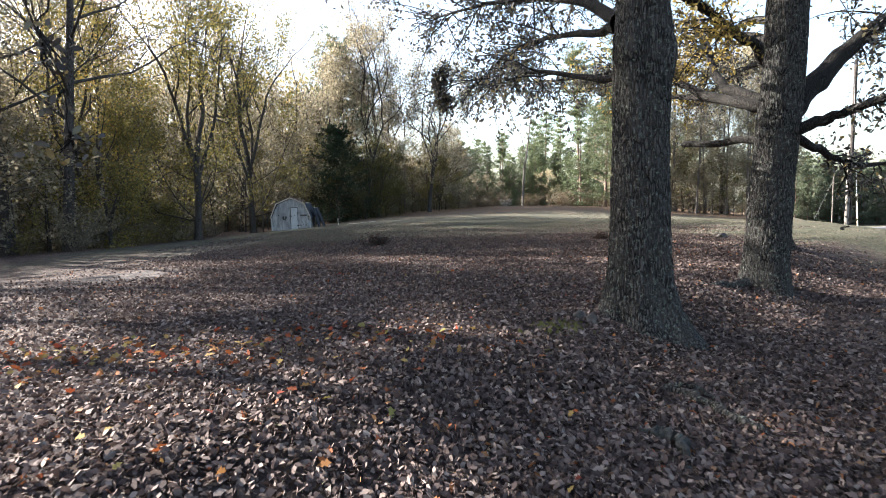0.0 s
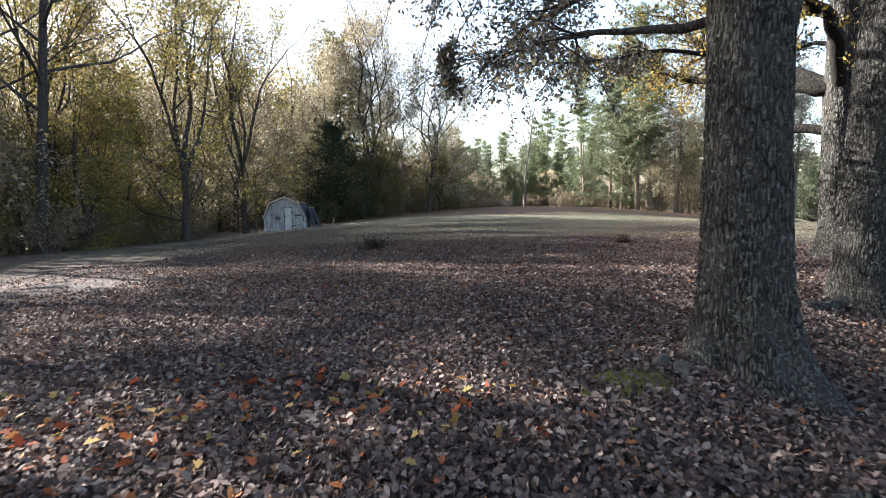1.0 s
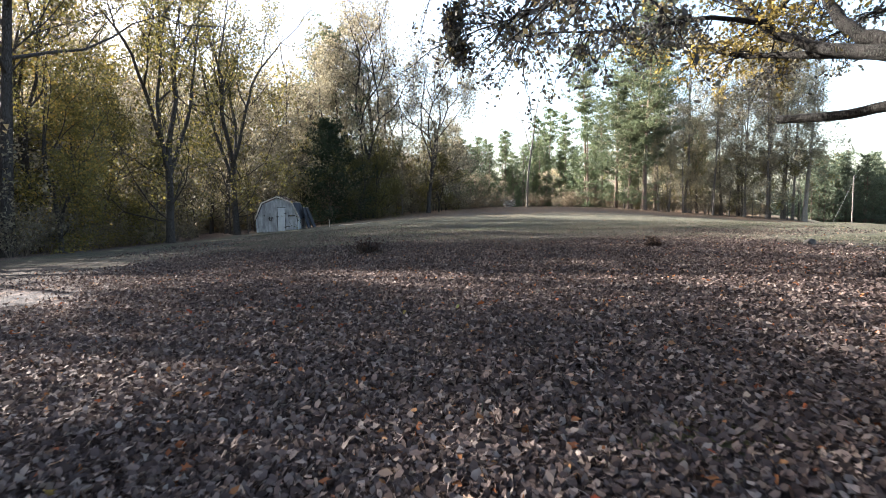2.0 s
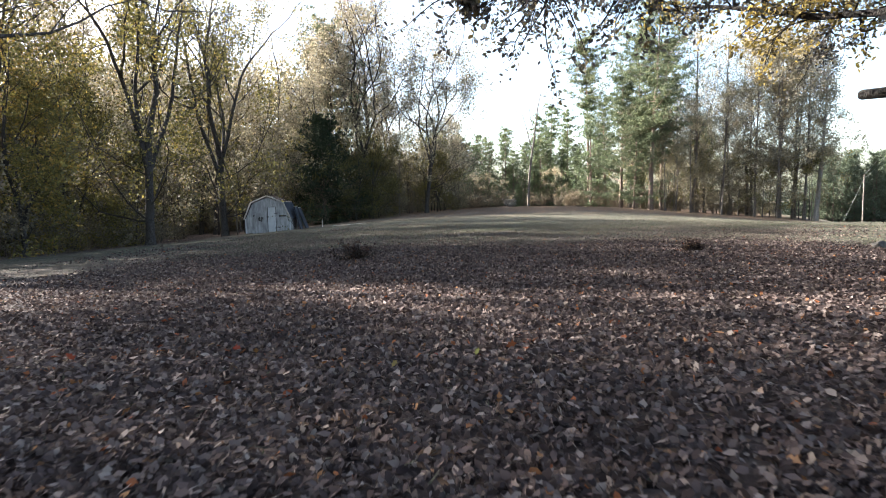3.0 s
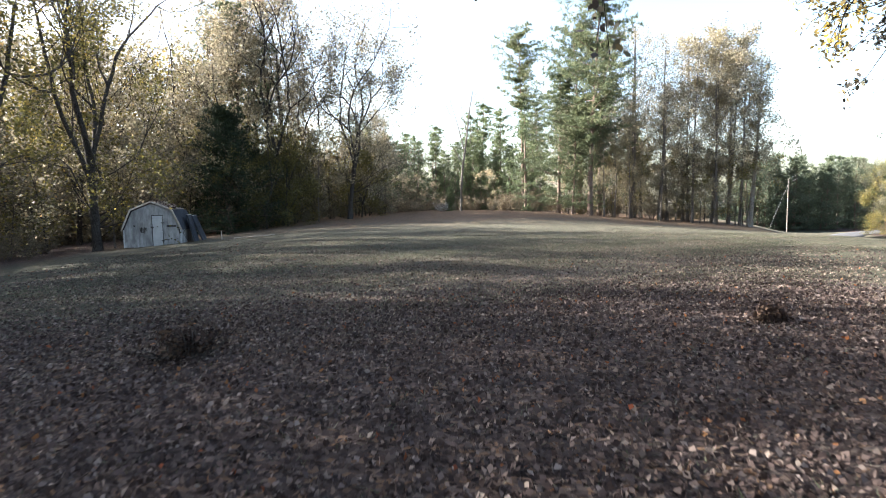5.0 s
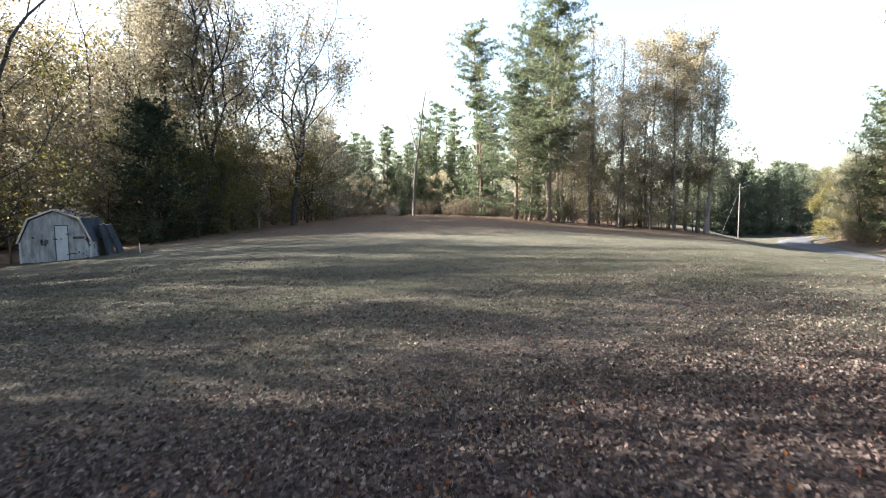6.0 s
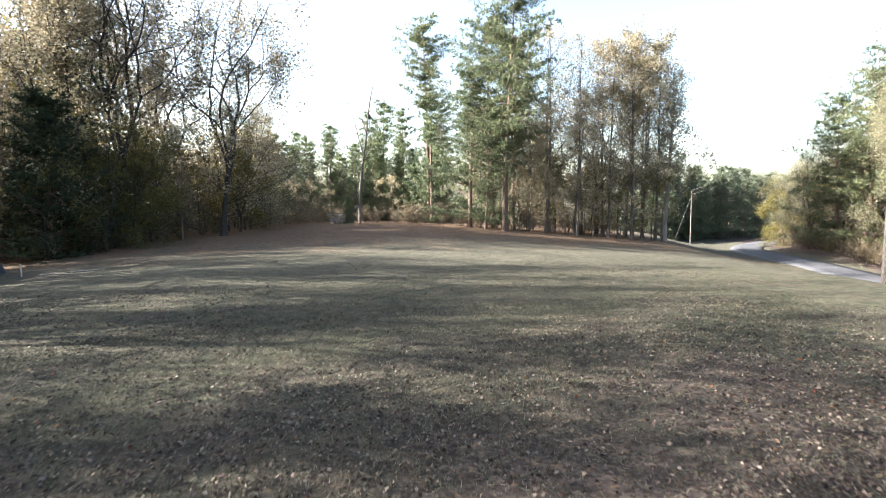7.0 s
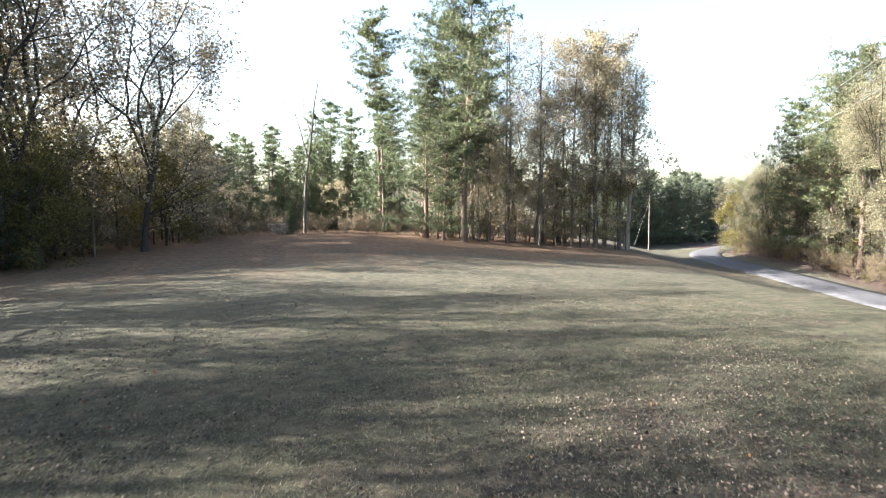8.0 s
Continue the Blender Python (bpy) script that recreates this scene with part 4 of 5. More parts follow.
oak("oak_tree", 7.6, 12.8,
    oak_trunk(8.5, 0.275, 0.22, 0.20, 13, (([-0.5, 3, 8.5], [0, 0.0, 0.3]), ([-0.5, 3, 8.5], [0, 0.05, 0.2])), ((0.05, 3, 1.4), (0.04, 5, 0.3))),
    [([(7.45, 12.95, 3.05), (7.12, 13.3, 3.24), (6.98, 14.0, 3.49), (6.86, 14.7, 3.77), (6.69, 15.2, 4.07), (6.53, 15.8, 4.73), (6.4, 16.8, 5.5)], 0.14, 0.05, 0.7, 30, 1.3, 10, True),
     ([(6.6, 15.4, 4.3), (5.64, 15.4, 4.33), (4.93, 15.3, 4.2), (4.07, 15.3, 4.06), (2.99, 15.3, 4.02), (1.9, 15.7, 4.0)], 0.055, 0.012, 0.15, 40, 1.0, 10, False),
     ([(7.4, 13.0, 3.05), (7.10, 13.6, 3.25), (7.04, 14.8, 3.60), (6.44, 15.8, 3.85), (5.71, 17.0, 4.4), (5.0, 18.0, 4.7)], 0.10, 0.02, 0.45, 30, 1.0, 10, True),
     ([(7.55, 13.0, 3.1), (7.16, 13.6, 3.5), (7.11, 14.2, 3.95), (7.25, 14.8, 4.7), (7.4, 15.8, 5.7)], 0.14, 0.06, 0.6, 26, 1.4, 10, True),
     ([(7.5, 12.75, 3.1), (6.95, 12.3, 3.75), (6.6, 12.0, 4.0), (6.1, 11.9, 4.2), (5.5, 11.6, 4.45), (4.6, 11.3, 4.8)], 0.13, 0.06, 0.5, 30, 1.3, 10, True),
     ([(7.7, 13, 4.4), (8.0, 16, 5.4), (8.35, 18.4, 5.2), (8.4, 19.7, 4.8)], 0.11, 0.02, 0.5, 30, 1.0, 10, True),
     ([(7.8, 13, 4.8), (9.0, 16.5, 5.8), (9.5, 18.6, 5.2), (9.4, 19.7, 4.3)], 0.11, 0.02, 0.5, 34, 1.1, 10, False),
     ([(7.9, 13, 3.9), (8.3, 15, 4.3), (8.5, 17, 4.1)], 0.06, 0.015, 0.4, 18, 0.9, 10, False),
     ([(7.9, 13.0, 8.3), (8.2, 13.4, 10.2), (8.0, 13.2, 12.6)], 0.15, 0.03, 0.2, 32, 1.9, 9, False),
     ([(7.9, 13.0, 7.4), (9.4, 13.6, 9.2), (10.4, 13.8, 10.6)], 0.12, 0.03, 0.2, 24, 1.8, 9, False)],
    23, "oak with crooked low limbs and golden autumn leaves",
    stubs=[([(7.5, 12.9, 2.3), (7.2, 13.3, 2.42), (7.06, 14.0, 2.40), (6.99, 15.5, 2.55)], 0.085, 0.075)])


# ---- woods ----
def make_tall_rust():
    return tree_thing("autumn_tree", fork_tree(31, 21, 4.8, 0.19, 0.28, 5, 38, 0.175, 0.42, 0.6, 0.1, 0.7, 3, LEAF3), M_BARK, M_RUST, "tall slender broadleaf tree with thin brown autumn leaves", "trees at the wood's edge")


def make_front():
    return tree_thing("autumn_tree", fork_tree(49, 20, 6.2, 0.25, 0.2, 5, 31, 0.18, 0.42, 0.58, 0.0, 0.85, 4, LEAF3), M_BARK, M_OLIVE, "dark-stemmed tree with heavy crooked limbs and yellow-green leaves", "trees at the wood's edge")


def make_airy():
    return tree_thing("autumn_tree", fork_tree(40, 20, 5.6, 0.2, 0.26, 5, 32, 0.175, 0.42, 0.6, 0.05, 0.75, 4, LEAF3), M_BARK, M_RUST, "tall open broadleaf tree with scattered tan-brown leaves", "trees at the wood's edge")


def make_roadside():
    return tree_thing("autumn_tree", fork_tree(61, 17, 4.4, 0.18, 0.16, 5, 66, 0.115, 0.4, 0.62, 0.05, 0.75, 4, LEAF3), M_BARK, M_ROADLEAF, "leafy roadside tree with olive and tan autumn leaves", "trees across the road")


def make_tall_dusk():
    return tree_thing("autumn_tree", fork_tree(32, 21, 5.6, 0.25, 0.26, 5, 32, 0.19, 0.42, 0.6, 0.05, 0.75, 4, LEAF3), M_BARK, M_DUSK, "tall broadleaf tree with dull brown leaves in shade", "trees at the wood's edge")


def make_edge_tree():
    return tree_thing("autumn_tree", branch_tree(38, 19, 0.25, 0.3, 6.0, 15, 4, 2, 12, 0.22, 0.12, 0.012), M_BARK, M_DUSK, "tall straight dark-stemmed tree at the yard's edge", "trees at the wood's edge")


def make_olive():
    return tree_thing("autumn_tree", fork_tree(33, 13.5, 4.2, 0.15, 0.16, 5, 32, 0.18, 0.36, 0.62, 0.05, 0.8, 4, LEAF3), M_BARK, M_OLIVE, "mid-sized broadleaf tree with yellow-green autumn leaves", "trees at the wood's edge")


def make_small():
    return tree_thing("understory_tree", branch_tree(34, 6.5, 0.06, 0.06, 2.9, 11, 2, 2, 34, 0.22, shape=LEAF3), M_BARK, M_DUSK, "small understory tree with dull brown leaves", "small trees in the understory")


def make_small_gold():
    return tree_thing("understory_tree", branch_tree(35, 7.5, 0.07, 0.08, 3.1, 11, 2, 2, 34, 0.21, shape=LEAF3), M_BARK, M_OLIVE, "small understory tree with yellow-olive leaves", "small trees in the understory")


def make_small_buff():
    return tree_thing("understory_tree", branch_tree(39, 7.0, 0.06, 0.06, 2.5, 12, 2, 2, 34, 0.19, shape=LEAF3), M_MIDBARK, M_TAN, "small understory tree with tan leaves", "small trees in the understory")


def make_slim():
    return tree_thing("slim_tree", branch_tree(36, 17.0, 0.12, 0.22, 1.9, 28, 3, 2, 36, 0.18, 0.16, 0.022, 0.1, shape=LEAF3), M_MIDBARK, M_TAN, "slim pale-stemmed tree with fine brown leaves", "slim trees in the grove")


def make_pale_tree():
    return tree_thing("slim_tree", branch_tree(47, 15.5, 0.24, 0.3, 1.2, 24, 3, 2, 30, 0.165, 0.16, 0.012, 0.1), M_PALEBARK, M_TAN, "pale bare-stemmed tree at the grove's end", "slim trees in the grove")


def make_slim_bare():
    return tree_thing("slim_tree", branch_tree(37, 16, 0.12, 0.4, 2.4, 17, 3, 2, 13, 0.15, 0.2), M_MIDBARK, M_TAN, "slim dark-stemmed tree with few leaves", "slim trees in the grove")


def make_pine():
    return tree_thing("pine_tree", pine_tree(41, 18.5, 0.22, 0.34, 4.6, 14, 6, 54, 0.31, 6, 0.35), M_PINEBARK, M_PINE, "tall pine with green needles and bare lower stem", "pines")


def make_high_pine():
    return tree_thing("pine_tree", pine_tree(48, 19.4, 0.2, 0.6, 3.4, 10, 6, 50, 0.31, 6, 0.35), M_PINEBARK, M_PINE, "tall slender pine with a small rounded top crown", "pines")


def make_low_pine():
    return tree_thing("pine_tree", pine_tree(42, 13, 0.18, 0.06, 4.8, 18, 5, 40, 0.31, 6, 0.6), M_PINEBARK, M_PINE, "full-crowned pine branching almost to the ground", "pines")


def make_young_pine():
    return tree_thing("young_pine", pine_tree(43, 10, 0.12, 0.05, 2.8, 15, 4, 14, 0.33, 6, 0.7), M_PINEBARK, M_YOUNG, "young bright green pine in a dense stand", "young pines")


def make_far_pine():
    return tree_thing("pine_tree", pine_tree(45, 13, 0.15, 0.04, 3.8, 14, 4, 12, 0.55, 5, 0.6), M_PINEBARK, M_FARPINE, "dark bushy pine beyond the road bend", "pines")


def make_cedar():
    return tree_thing("cedar_tree", pine_tree(44, 10, 0.16, 0.01, 5.4, 30, 7, 22, 0.3, 7, 0.9, 0.12), M_PINEBARK, M_CEDAR, "dark dense cedar beside the shed", "cedars")


def shrub_data(seed, H, R, stems, per, leaf):
    rng = np.random.default_rng(seed)
    lines, leaves = [], []
    for _ in range(stems):
        a = rng.uniform(0, 6.28)
        s = wander(rng, (math.cos(a) * 0.15, math.sin(a) * 0.15, -0.05), (math.cos(a) * R / H, math.sin(a) * R / H, 1), H * rng.uniform(0.55, 1.1), 4, 0.15)
        lines.append((s, 0.016 * np.linspace(1, 0.3, 5), 3))
        for _ in range(5):
            q = s[rng.integers(1, 5)]
            t = wander(rng, q, rng.normal(0, 1, 3) + np.array([0, 0, 0.5]), H * rng.uniform(0.15, 0.35), 2, 0.2)
            lines.append((t, np.array([0.008, 0.006, 0.003]), 3))
            leaves.append(t[0] + (t[-1] - t[0]) * rng.uniform(0, 1.1, (per, 1)) + rng.normal(0, 0.1, (per, 3)))
    V, Q = tubes(lines)
    LV, LF = scatter(rng, LEAF3, np.concatenate(leaves), leaf)
    return V, Q, LV, LF


def shrub_thing(data, leaf, label):
    V, Q, LV, LF = data
    ob = new("shrub")
    part_mesh("woody_growth", mesh_of("woody_growth", V, Q, M_TWIG, True), ob)
    part_mesh("foliage", mesh_of("foliage", LV, LF, leaf), ob)
    return tagged(ob, label, "shrub", "shrubs along the wood's edge")


def make_shrub():
    return shrub_thing(shrub_data(51, 2.4, 1.0, 9, 16, 0.13), M_DUSK, "tangled brown-leaved shrub at the wood's edge")


def make_shrub_rust():
    return shrub_thing(shrub_data(52, 2.6, 1.1, 9, 16, 0.13), M_RUSSET, "tangled rust-coloured shrub at the wood's edge")


def make_shrub_green():
    return shrub_thing(shrub_data(53, 2.2, 0.9, 9, 16, 0.13), M_OLIVE, "olive-leaved shrub at the wood's edge")


HPINE, AIRY, FRONT, ROADSIDE = Kind(make_high_pine), Kind(make_airy), Kind(make_front), Kind(make_roadside)
EDGE, FPINE, PALE = Kind(make_edge_tree), Kind(make_far_pine), Kind(make_pale_tree)
BUFF = Kind(make_small_buff)
RUST, DUSK, OLIVE, SMALL, SGOLD = (Kind(f) for f in (make_tall_rust, make_tall_dusk, make_olive, make_small, make_small_gold))
SLIM, SLIMB, PINE, LPINE, YPINE, CEDAR = (Kind(f) for f in (make_slim, make_slim_bare, make_pine, make_low_pine, make_young_pine, make_cedar))
SHRUB, SHRUBR, SHRUBG = (Kind(f) for f in (make_shrub, make_shrub_rust, make_shrub_green))
R = random.Random(5)

# the wood on the shed side, with unseen trees added to shade the yard
EDGE.at(-15.2, 27.0, 1.0, 0.4)
# the first six stand out of view, added to shade the near ground
for x, y, k, s in ((-17, 5.0, AIRY, 0.85), (-15.5, 11.5, HPINE, 0.85), (-19.0, 14.2, HPINE, 0.9), (-18.5, 8.0, HPINE, 0.9), (-25, 4.5, AIRY, 1.1), (-27, 20, RUST, 1.2), (-21.5, 28.6, RUST, 0.9)):
    k.at(x, y, s)
EDGE.at(-18.2, 27.5, 0.95, 2.0)
# HPINE at (-20.5, 17.3) and DUSK at (-19.5, 22.9): added to shade oak and litter
for x, y, k, s in ((-17.8, 32.2, FRONT, 0.82), (-14.8, 29.6, OLIVE, 0.7), (-17.4, 37.4, OLIVE, 0.85), (-18.7, 47.5, RUST, 0.95), (-16.6, 56, AIRY, 0.95),
                   (-8.2, 62.5, PINE, 1.05), (-4.2, 63.5, RUST, 1.2),
                   (-1.5, 66, AIRY, 1.0), (1.6, 60.8, AIRY, 1.02), (-3.0, 61.5, OLIVE, 0.6), (4.8, 70, RUST, 0.62), (2.8, 64.5, OLIVE, 0.6),
                   (-20, 62, AIRY, 1.05), (-20.5, 17.3, HPINE, 1.08), (-19.5, 22.9, DUSK, 0.95), (-25.5, 36.0, DUSK, 0.8), (-26.5, 43.5, RUST, 1.15), (-27, 47.5, AIRY, 1.25), (-28, 31, AIRY, 1.25), (-29, 60, RUST, 1.25)):
    k.at(x, y, s)
DUSK.at(-21.5, 26.0, 0.8)
for x, y, k, s in ((-13.2, 36.5, FRONT, 0.92), (-12.8, 46.8, FRONT, 1.0), (-3.6, 60.0, AIRY, 1.15), (-7.2, 59.5, RUST, 1.0), (-10.8, 60.5, AIRY, 1.1), (-4.6, 55.5, OLIVE, 0.55), (-3.2, 56.8, OLIVE, 0.62), (-7.0, 53.6, SGOLD, 0.6), (-1.0, 60.5, BUFF, 1.0), (1.6, 63, SGOLD, 0.9), (-6.2, 60.0, BUFF, 1.3)):
    k.at(x, y, s)
CEDAR.at(-7.1, 55.0, 0.9)
CEDAR.at(-5.9, 58.5, 0.62)
for _ in range(26):
    f = R.random()
    x, y = -15.5 - 3.5 * R.random() - 8 * f * R.random(), 24 + 28 * f
    R.choice((SMALL, SMALL, SMALL, SGOLD)).at(x, y, R.uniform(0.65, 1.15))
for _ in range(16):
    f = R.random()
    R.choice((SMALL, SMALL, SGOLD)).at(-14 + 18 * f, 55 + 9 * f + R.uniform(0, 5), R.uniform(0.6, 1.05))
for _ in range(40):
    f = R.random()
    R.choice((SHRUB, SHRUB, SHRUBG)).at(-14.0 - 2.5 * R.random() - 2.5 * f, 22 + 30 * f, R.uniform(0.5, 1.1))
for _ in range(26):
    f = R.random()
    R.choice((SHRUB, SHRUB, SHRUBR)).at(-13 + 20 * f, 57 + 9.5 * f + R.uniform(0, 3), R.uniform(0.5, 1.1))

for _ in range(26):
    f = R.random()
    R.choice((SMALL, SGOLD, BUFF)).at(-12 + 18 * f, 61 + 6.5 * f + R.uniform(0, 6), R.uniform(0.7, 1.15))
for x, y, k, s in ((-13.2, 53, SMALL, 1.0), (-15, 52, SGOLD, 1.1), (-11.5, 54, SMALL, 0.9), (-9.8, 55, SMALL, 0.8), (-17, 50.5, SMALL, 1.1), (-14.5, 56, BUFF, 1.2), (-12, 57, SMALL, 1.2), (-10, 59, BUFF, 1.2)):
    k.at(x, y, s)
# the gap with young pines
for i in range(34):
    a = (i + R.random()) / 34
    YPINE.at(3 + 21 * a, 79 + 13 * R.random() ** 1.5 - 5 * a, R.uniform(0.65, 1.05))
for x, y, s in ((17.8, 80, 1.0), (19.2, 83, 1.4), (16.2, 84, 0.9), (20.4, 79, 1.25), (18.2, 86, 1.3), (20.7, 70.5, 1.25)):
    YPINE.at(x, y, s)
for _ in range(8):
    a = R.random()
    R.choice((SMALL, BUFF, BUFF)).at(7 + 12 * a, 73 + 5 * R.random(), R.uniform(0.35, 0.6))
for _ in range(34):
    a = R.random()
    R.choice((SHRUB, SHRUBR, SHRUBR)).at(6 + 13 * a, 70.5 + 3.5 * R.random() - 3 * a, R.uniform(0.4, 0.8))

# the grove in the middle
for x, y, k, s in ((20.6, 61.0, LPINE, 0.98), (21.0, 58.8, LPINE, 0.7), (20.9, 72, HPINE, 1.0), (22.3, 58.0, PINE, 1.06), (23.4, 62.5, PINE, 0.95), (24.9, 61.5, PINE, 0.88), (25.8, 60.3, SLIMB, 0.7), (27.6, 60.5, SLIMB, 1.08),
                   (28.8, 62, SLIMB, 1.1), (30.2, 60, SLIMB, 1.06), (29.4, 58.6, SLIM, 0.7), (31.5, 61, SLIMB, 1.0), (32.6, 58.6, SLIM, 0.98), (34.0, 57.2, SLIM, 1.03), (35.4, 59, SLIM, 1.05), (36.8, 57.6, SLIM, 1.05),
                   (38.9, 58.9, PALE, 1.0), (37.6, 60.2, SLIM, 1.02), (38.6, 61.4, SLIM, 0.98), (36.9, 59.4, SLIM, 0.92), (33.8, 61, SLIM, 1.02), (36.4, 61, SLIM, 1.0), (30.6, 64, AIRY, 0.8), (21, 59.8, SLIMB, 0.6),
                   (26.4, 58.6, SLIM, 0.62), (24.0, 58.8, SLIM, 0.55), (34.6, 63, AIRY, 0.85)):
    k.at(x, y, s)
for _ in range(36):
    a = R.random()
    R.choice((SHRUBR, SHRUBR, SHRUBG)).at(17.5 + 21.5 * a, 62.5 - 3.0 * math.sin(3.1 * a) + 4 * R.random(), R.uniform(0.5, 1.0))
for _ in range(32):
    a = R.random()
    R.choice((SGOLD, BUFF, BUFF)).at(22.5 + 16 * a, 61.0 - 2.0 * a + 5 * R.random(), R.uniform(0.5, 0.95))
for x, y, k, s in ((34.5, 57.6, BUFF, 0.8), (36.0, 57.2, SGOLD, 0.7), (37.4, 57.4, BUFF, 0.9), (39.4, 60.4, SGOLD, 0.8), (33.0, 58.0, SGOLD, 0.6), (31.0, 58.6, BUFF, 0.55)):
    k.at(x, y, s)

for x, y, k, s in ((27, 84, PINE, 0.8), (32, 87, PINE, 0.75), (37, 85, LPINE, 0.95), (42, 88, LPINE, 1.0), (35, 92, PINE, 0.85), (30, 94, LPINE, 1.0), (46, 93, LPINE, 1.05)):
    k.at(x, y, s)

# pines beyond the bend, and the wood across the road
for i in range(46):
    a = (i + R.random()) / 46
    FPINE.at(52 + 30 * a, 74.5 + 7 * a + 6 * R.random(), R.uniform(0.6, 0.82))
for x, y, k, s in ((57.0, 61.0, OLIVE, 0.5), (58.5, 62.5, OLIVE, 0.62), (56.0, 59.3, ROADSIDE, 0.5), (59.5, 60, OLIVE, 0.65), (61.5, 64.5, LPINE, 0.6), (60, 63.0, ROADSIDE, 0.5), (57.0, 58.5, ROADSIDE, 0.55), (62, 61, ROADSIDE, 0.6), (54.0, 56.0, ROADSIDE, 0.6), (56.8, 54, ROADSIDE, 0.7), (51.2, 51.5, LPINE, 1.0), (54.5, 50, ROADSIDE, 0.8),
                   (48.8, 47.8, LPINE, 1.1), (47.5, 44.8, PINE, 0.85), (45.0, 42.0, ROADSIDE, 0.9), (50.5, 43, ROADSIDE, 0.9), (52.5, 46, ROADSIDE, 0.9), (43.5, 39, ROADSIDE, 0.9), (43.0, 36.0, ROADSIDE, 0.98), (49, 38, DUSK, 0.95),
                   (44, 33, OLIVE, 1.2), (48, 33, ROADSIDE, 1.0), (55, 44, ROADSIDE, 0.95), (60, 52, DUSK, 0.9), (52, 37, PINE, 0.95), (42, 28, ROADSIDE, 1.0), (47, 27, DUSK, 1.0), (58, 47, ROADSIDE, 0.9), (64, 56, ROADSIDE, 0.75)):
    k.at(x, y, s)
for i in range(64):
    a, off = (i + R.random()) / 64, 2.1 + 3.2 * R.random() ** 1.7
    R.choice((SHRUBG, SHRUBR, SHRUBR)).at(36.0 + 20.5 * a + 0.84 * off, 35.5 + 29.0 * a - 0.55 * off, R.uniform(0.45, 0.95))
for i in range(34):
    a, off = (i + R.random()) / 34, 4.0 + 6.0 * R.random()
    R.choice((BUFF, SGOLD, BUFF)).at(36.0 + 20.5 * a + 0.84 * off, 35.5 + 29.0 * a - 0.55 * off, R.uniform(0.6, 1.1))


def far_woods(name, seed, spots, count, mat, label, leaf=0.34, even=False):
    """Deep thickets behind the first trees: loose leaf clusters past counting."""
    rng = np.random.default_rng(seed)
    at = []
    for (x0, y0), (x1, y1), depth, high, share in spots:
        n = int(count * share)
        f = rng.random(n)
        d = rng.random(n)
        along = np.array([x1 - x0, y1 - y0])
        nrm = np.array([-along[1], along[0]]) / np.hypot(*along)
        c = rng.random((n // 40 + 1, 3))
        own = c[rng.integers(0, len(c), n)]
        f, d = own[:, 0] + rng.normal(0, 0.05 if even else 0.02, n), own[:, 1] + rng.normal(0, 0.08, n)
        xy = np.array([x0, y0]) + along * f[:, None] + nrm * (d * depth)[:, None]
        top = high * (0.25 + 0.75 * own[:, 2] ** 2)
        rise = rng.random(n) ** 0.8
        if even:
            top, rise = high * (0.8 + 0.2 * own[:, 2]), rng.random(n) ** 1.2
        z = ground_z(xy[:, 0], xy[:, 1]) + rise * top
        at.append(np.column_stack([xy, z]))
    V, F = scatter(rng, LEAF3, np.concatenate(at), leaf)
    return tagged(new(name, mesh_of(name, V, F, mat)), label, "woods", kind="stuff")


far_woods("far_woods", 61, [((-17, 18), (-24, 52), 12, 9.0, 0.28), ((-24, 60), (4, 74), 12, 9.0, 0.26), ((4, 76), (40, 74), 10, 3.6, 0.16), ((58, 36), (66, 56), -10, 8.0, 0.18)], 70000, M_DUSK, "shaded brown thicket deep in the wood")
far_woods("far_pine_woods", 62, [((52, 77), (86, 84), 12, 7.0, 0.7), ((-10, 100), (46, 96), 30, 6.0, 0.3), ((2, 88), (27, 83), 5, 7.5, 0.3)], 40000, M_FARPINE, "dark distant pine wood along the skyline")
far_woods("high_woods", 64, [((-42, 4), (-44, 60), 9, 22.0, 0.55), ((-44, 60), (-10, 92), 9, 23.0, 0.45)], 100000, M_OLIVE, "tall olive-brown tree crowns deep in the wood", 0.64, True)
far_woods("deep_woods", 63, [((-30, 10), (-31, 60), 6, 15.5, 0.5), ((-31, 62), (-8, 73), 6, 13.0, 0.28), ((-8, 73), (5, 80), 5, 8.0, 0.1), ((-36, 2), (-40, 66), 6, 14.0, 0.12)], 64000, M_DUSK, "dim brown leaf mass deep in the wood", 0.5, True)


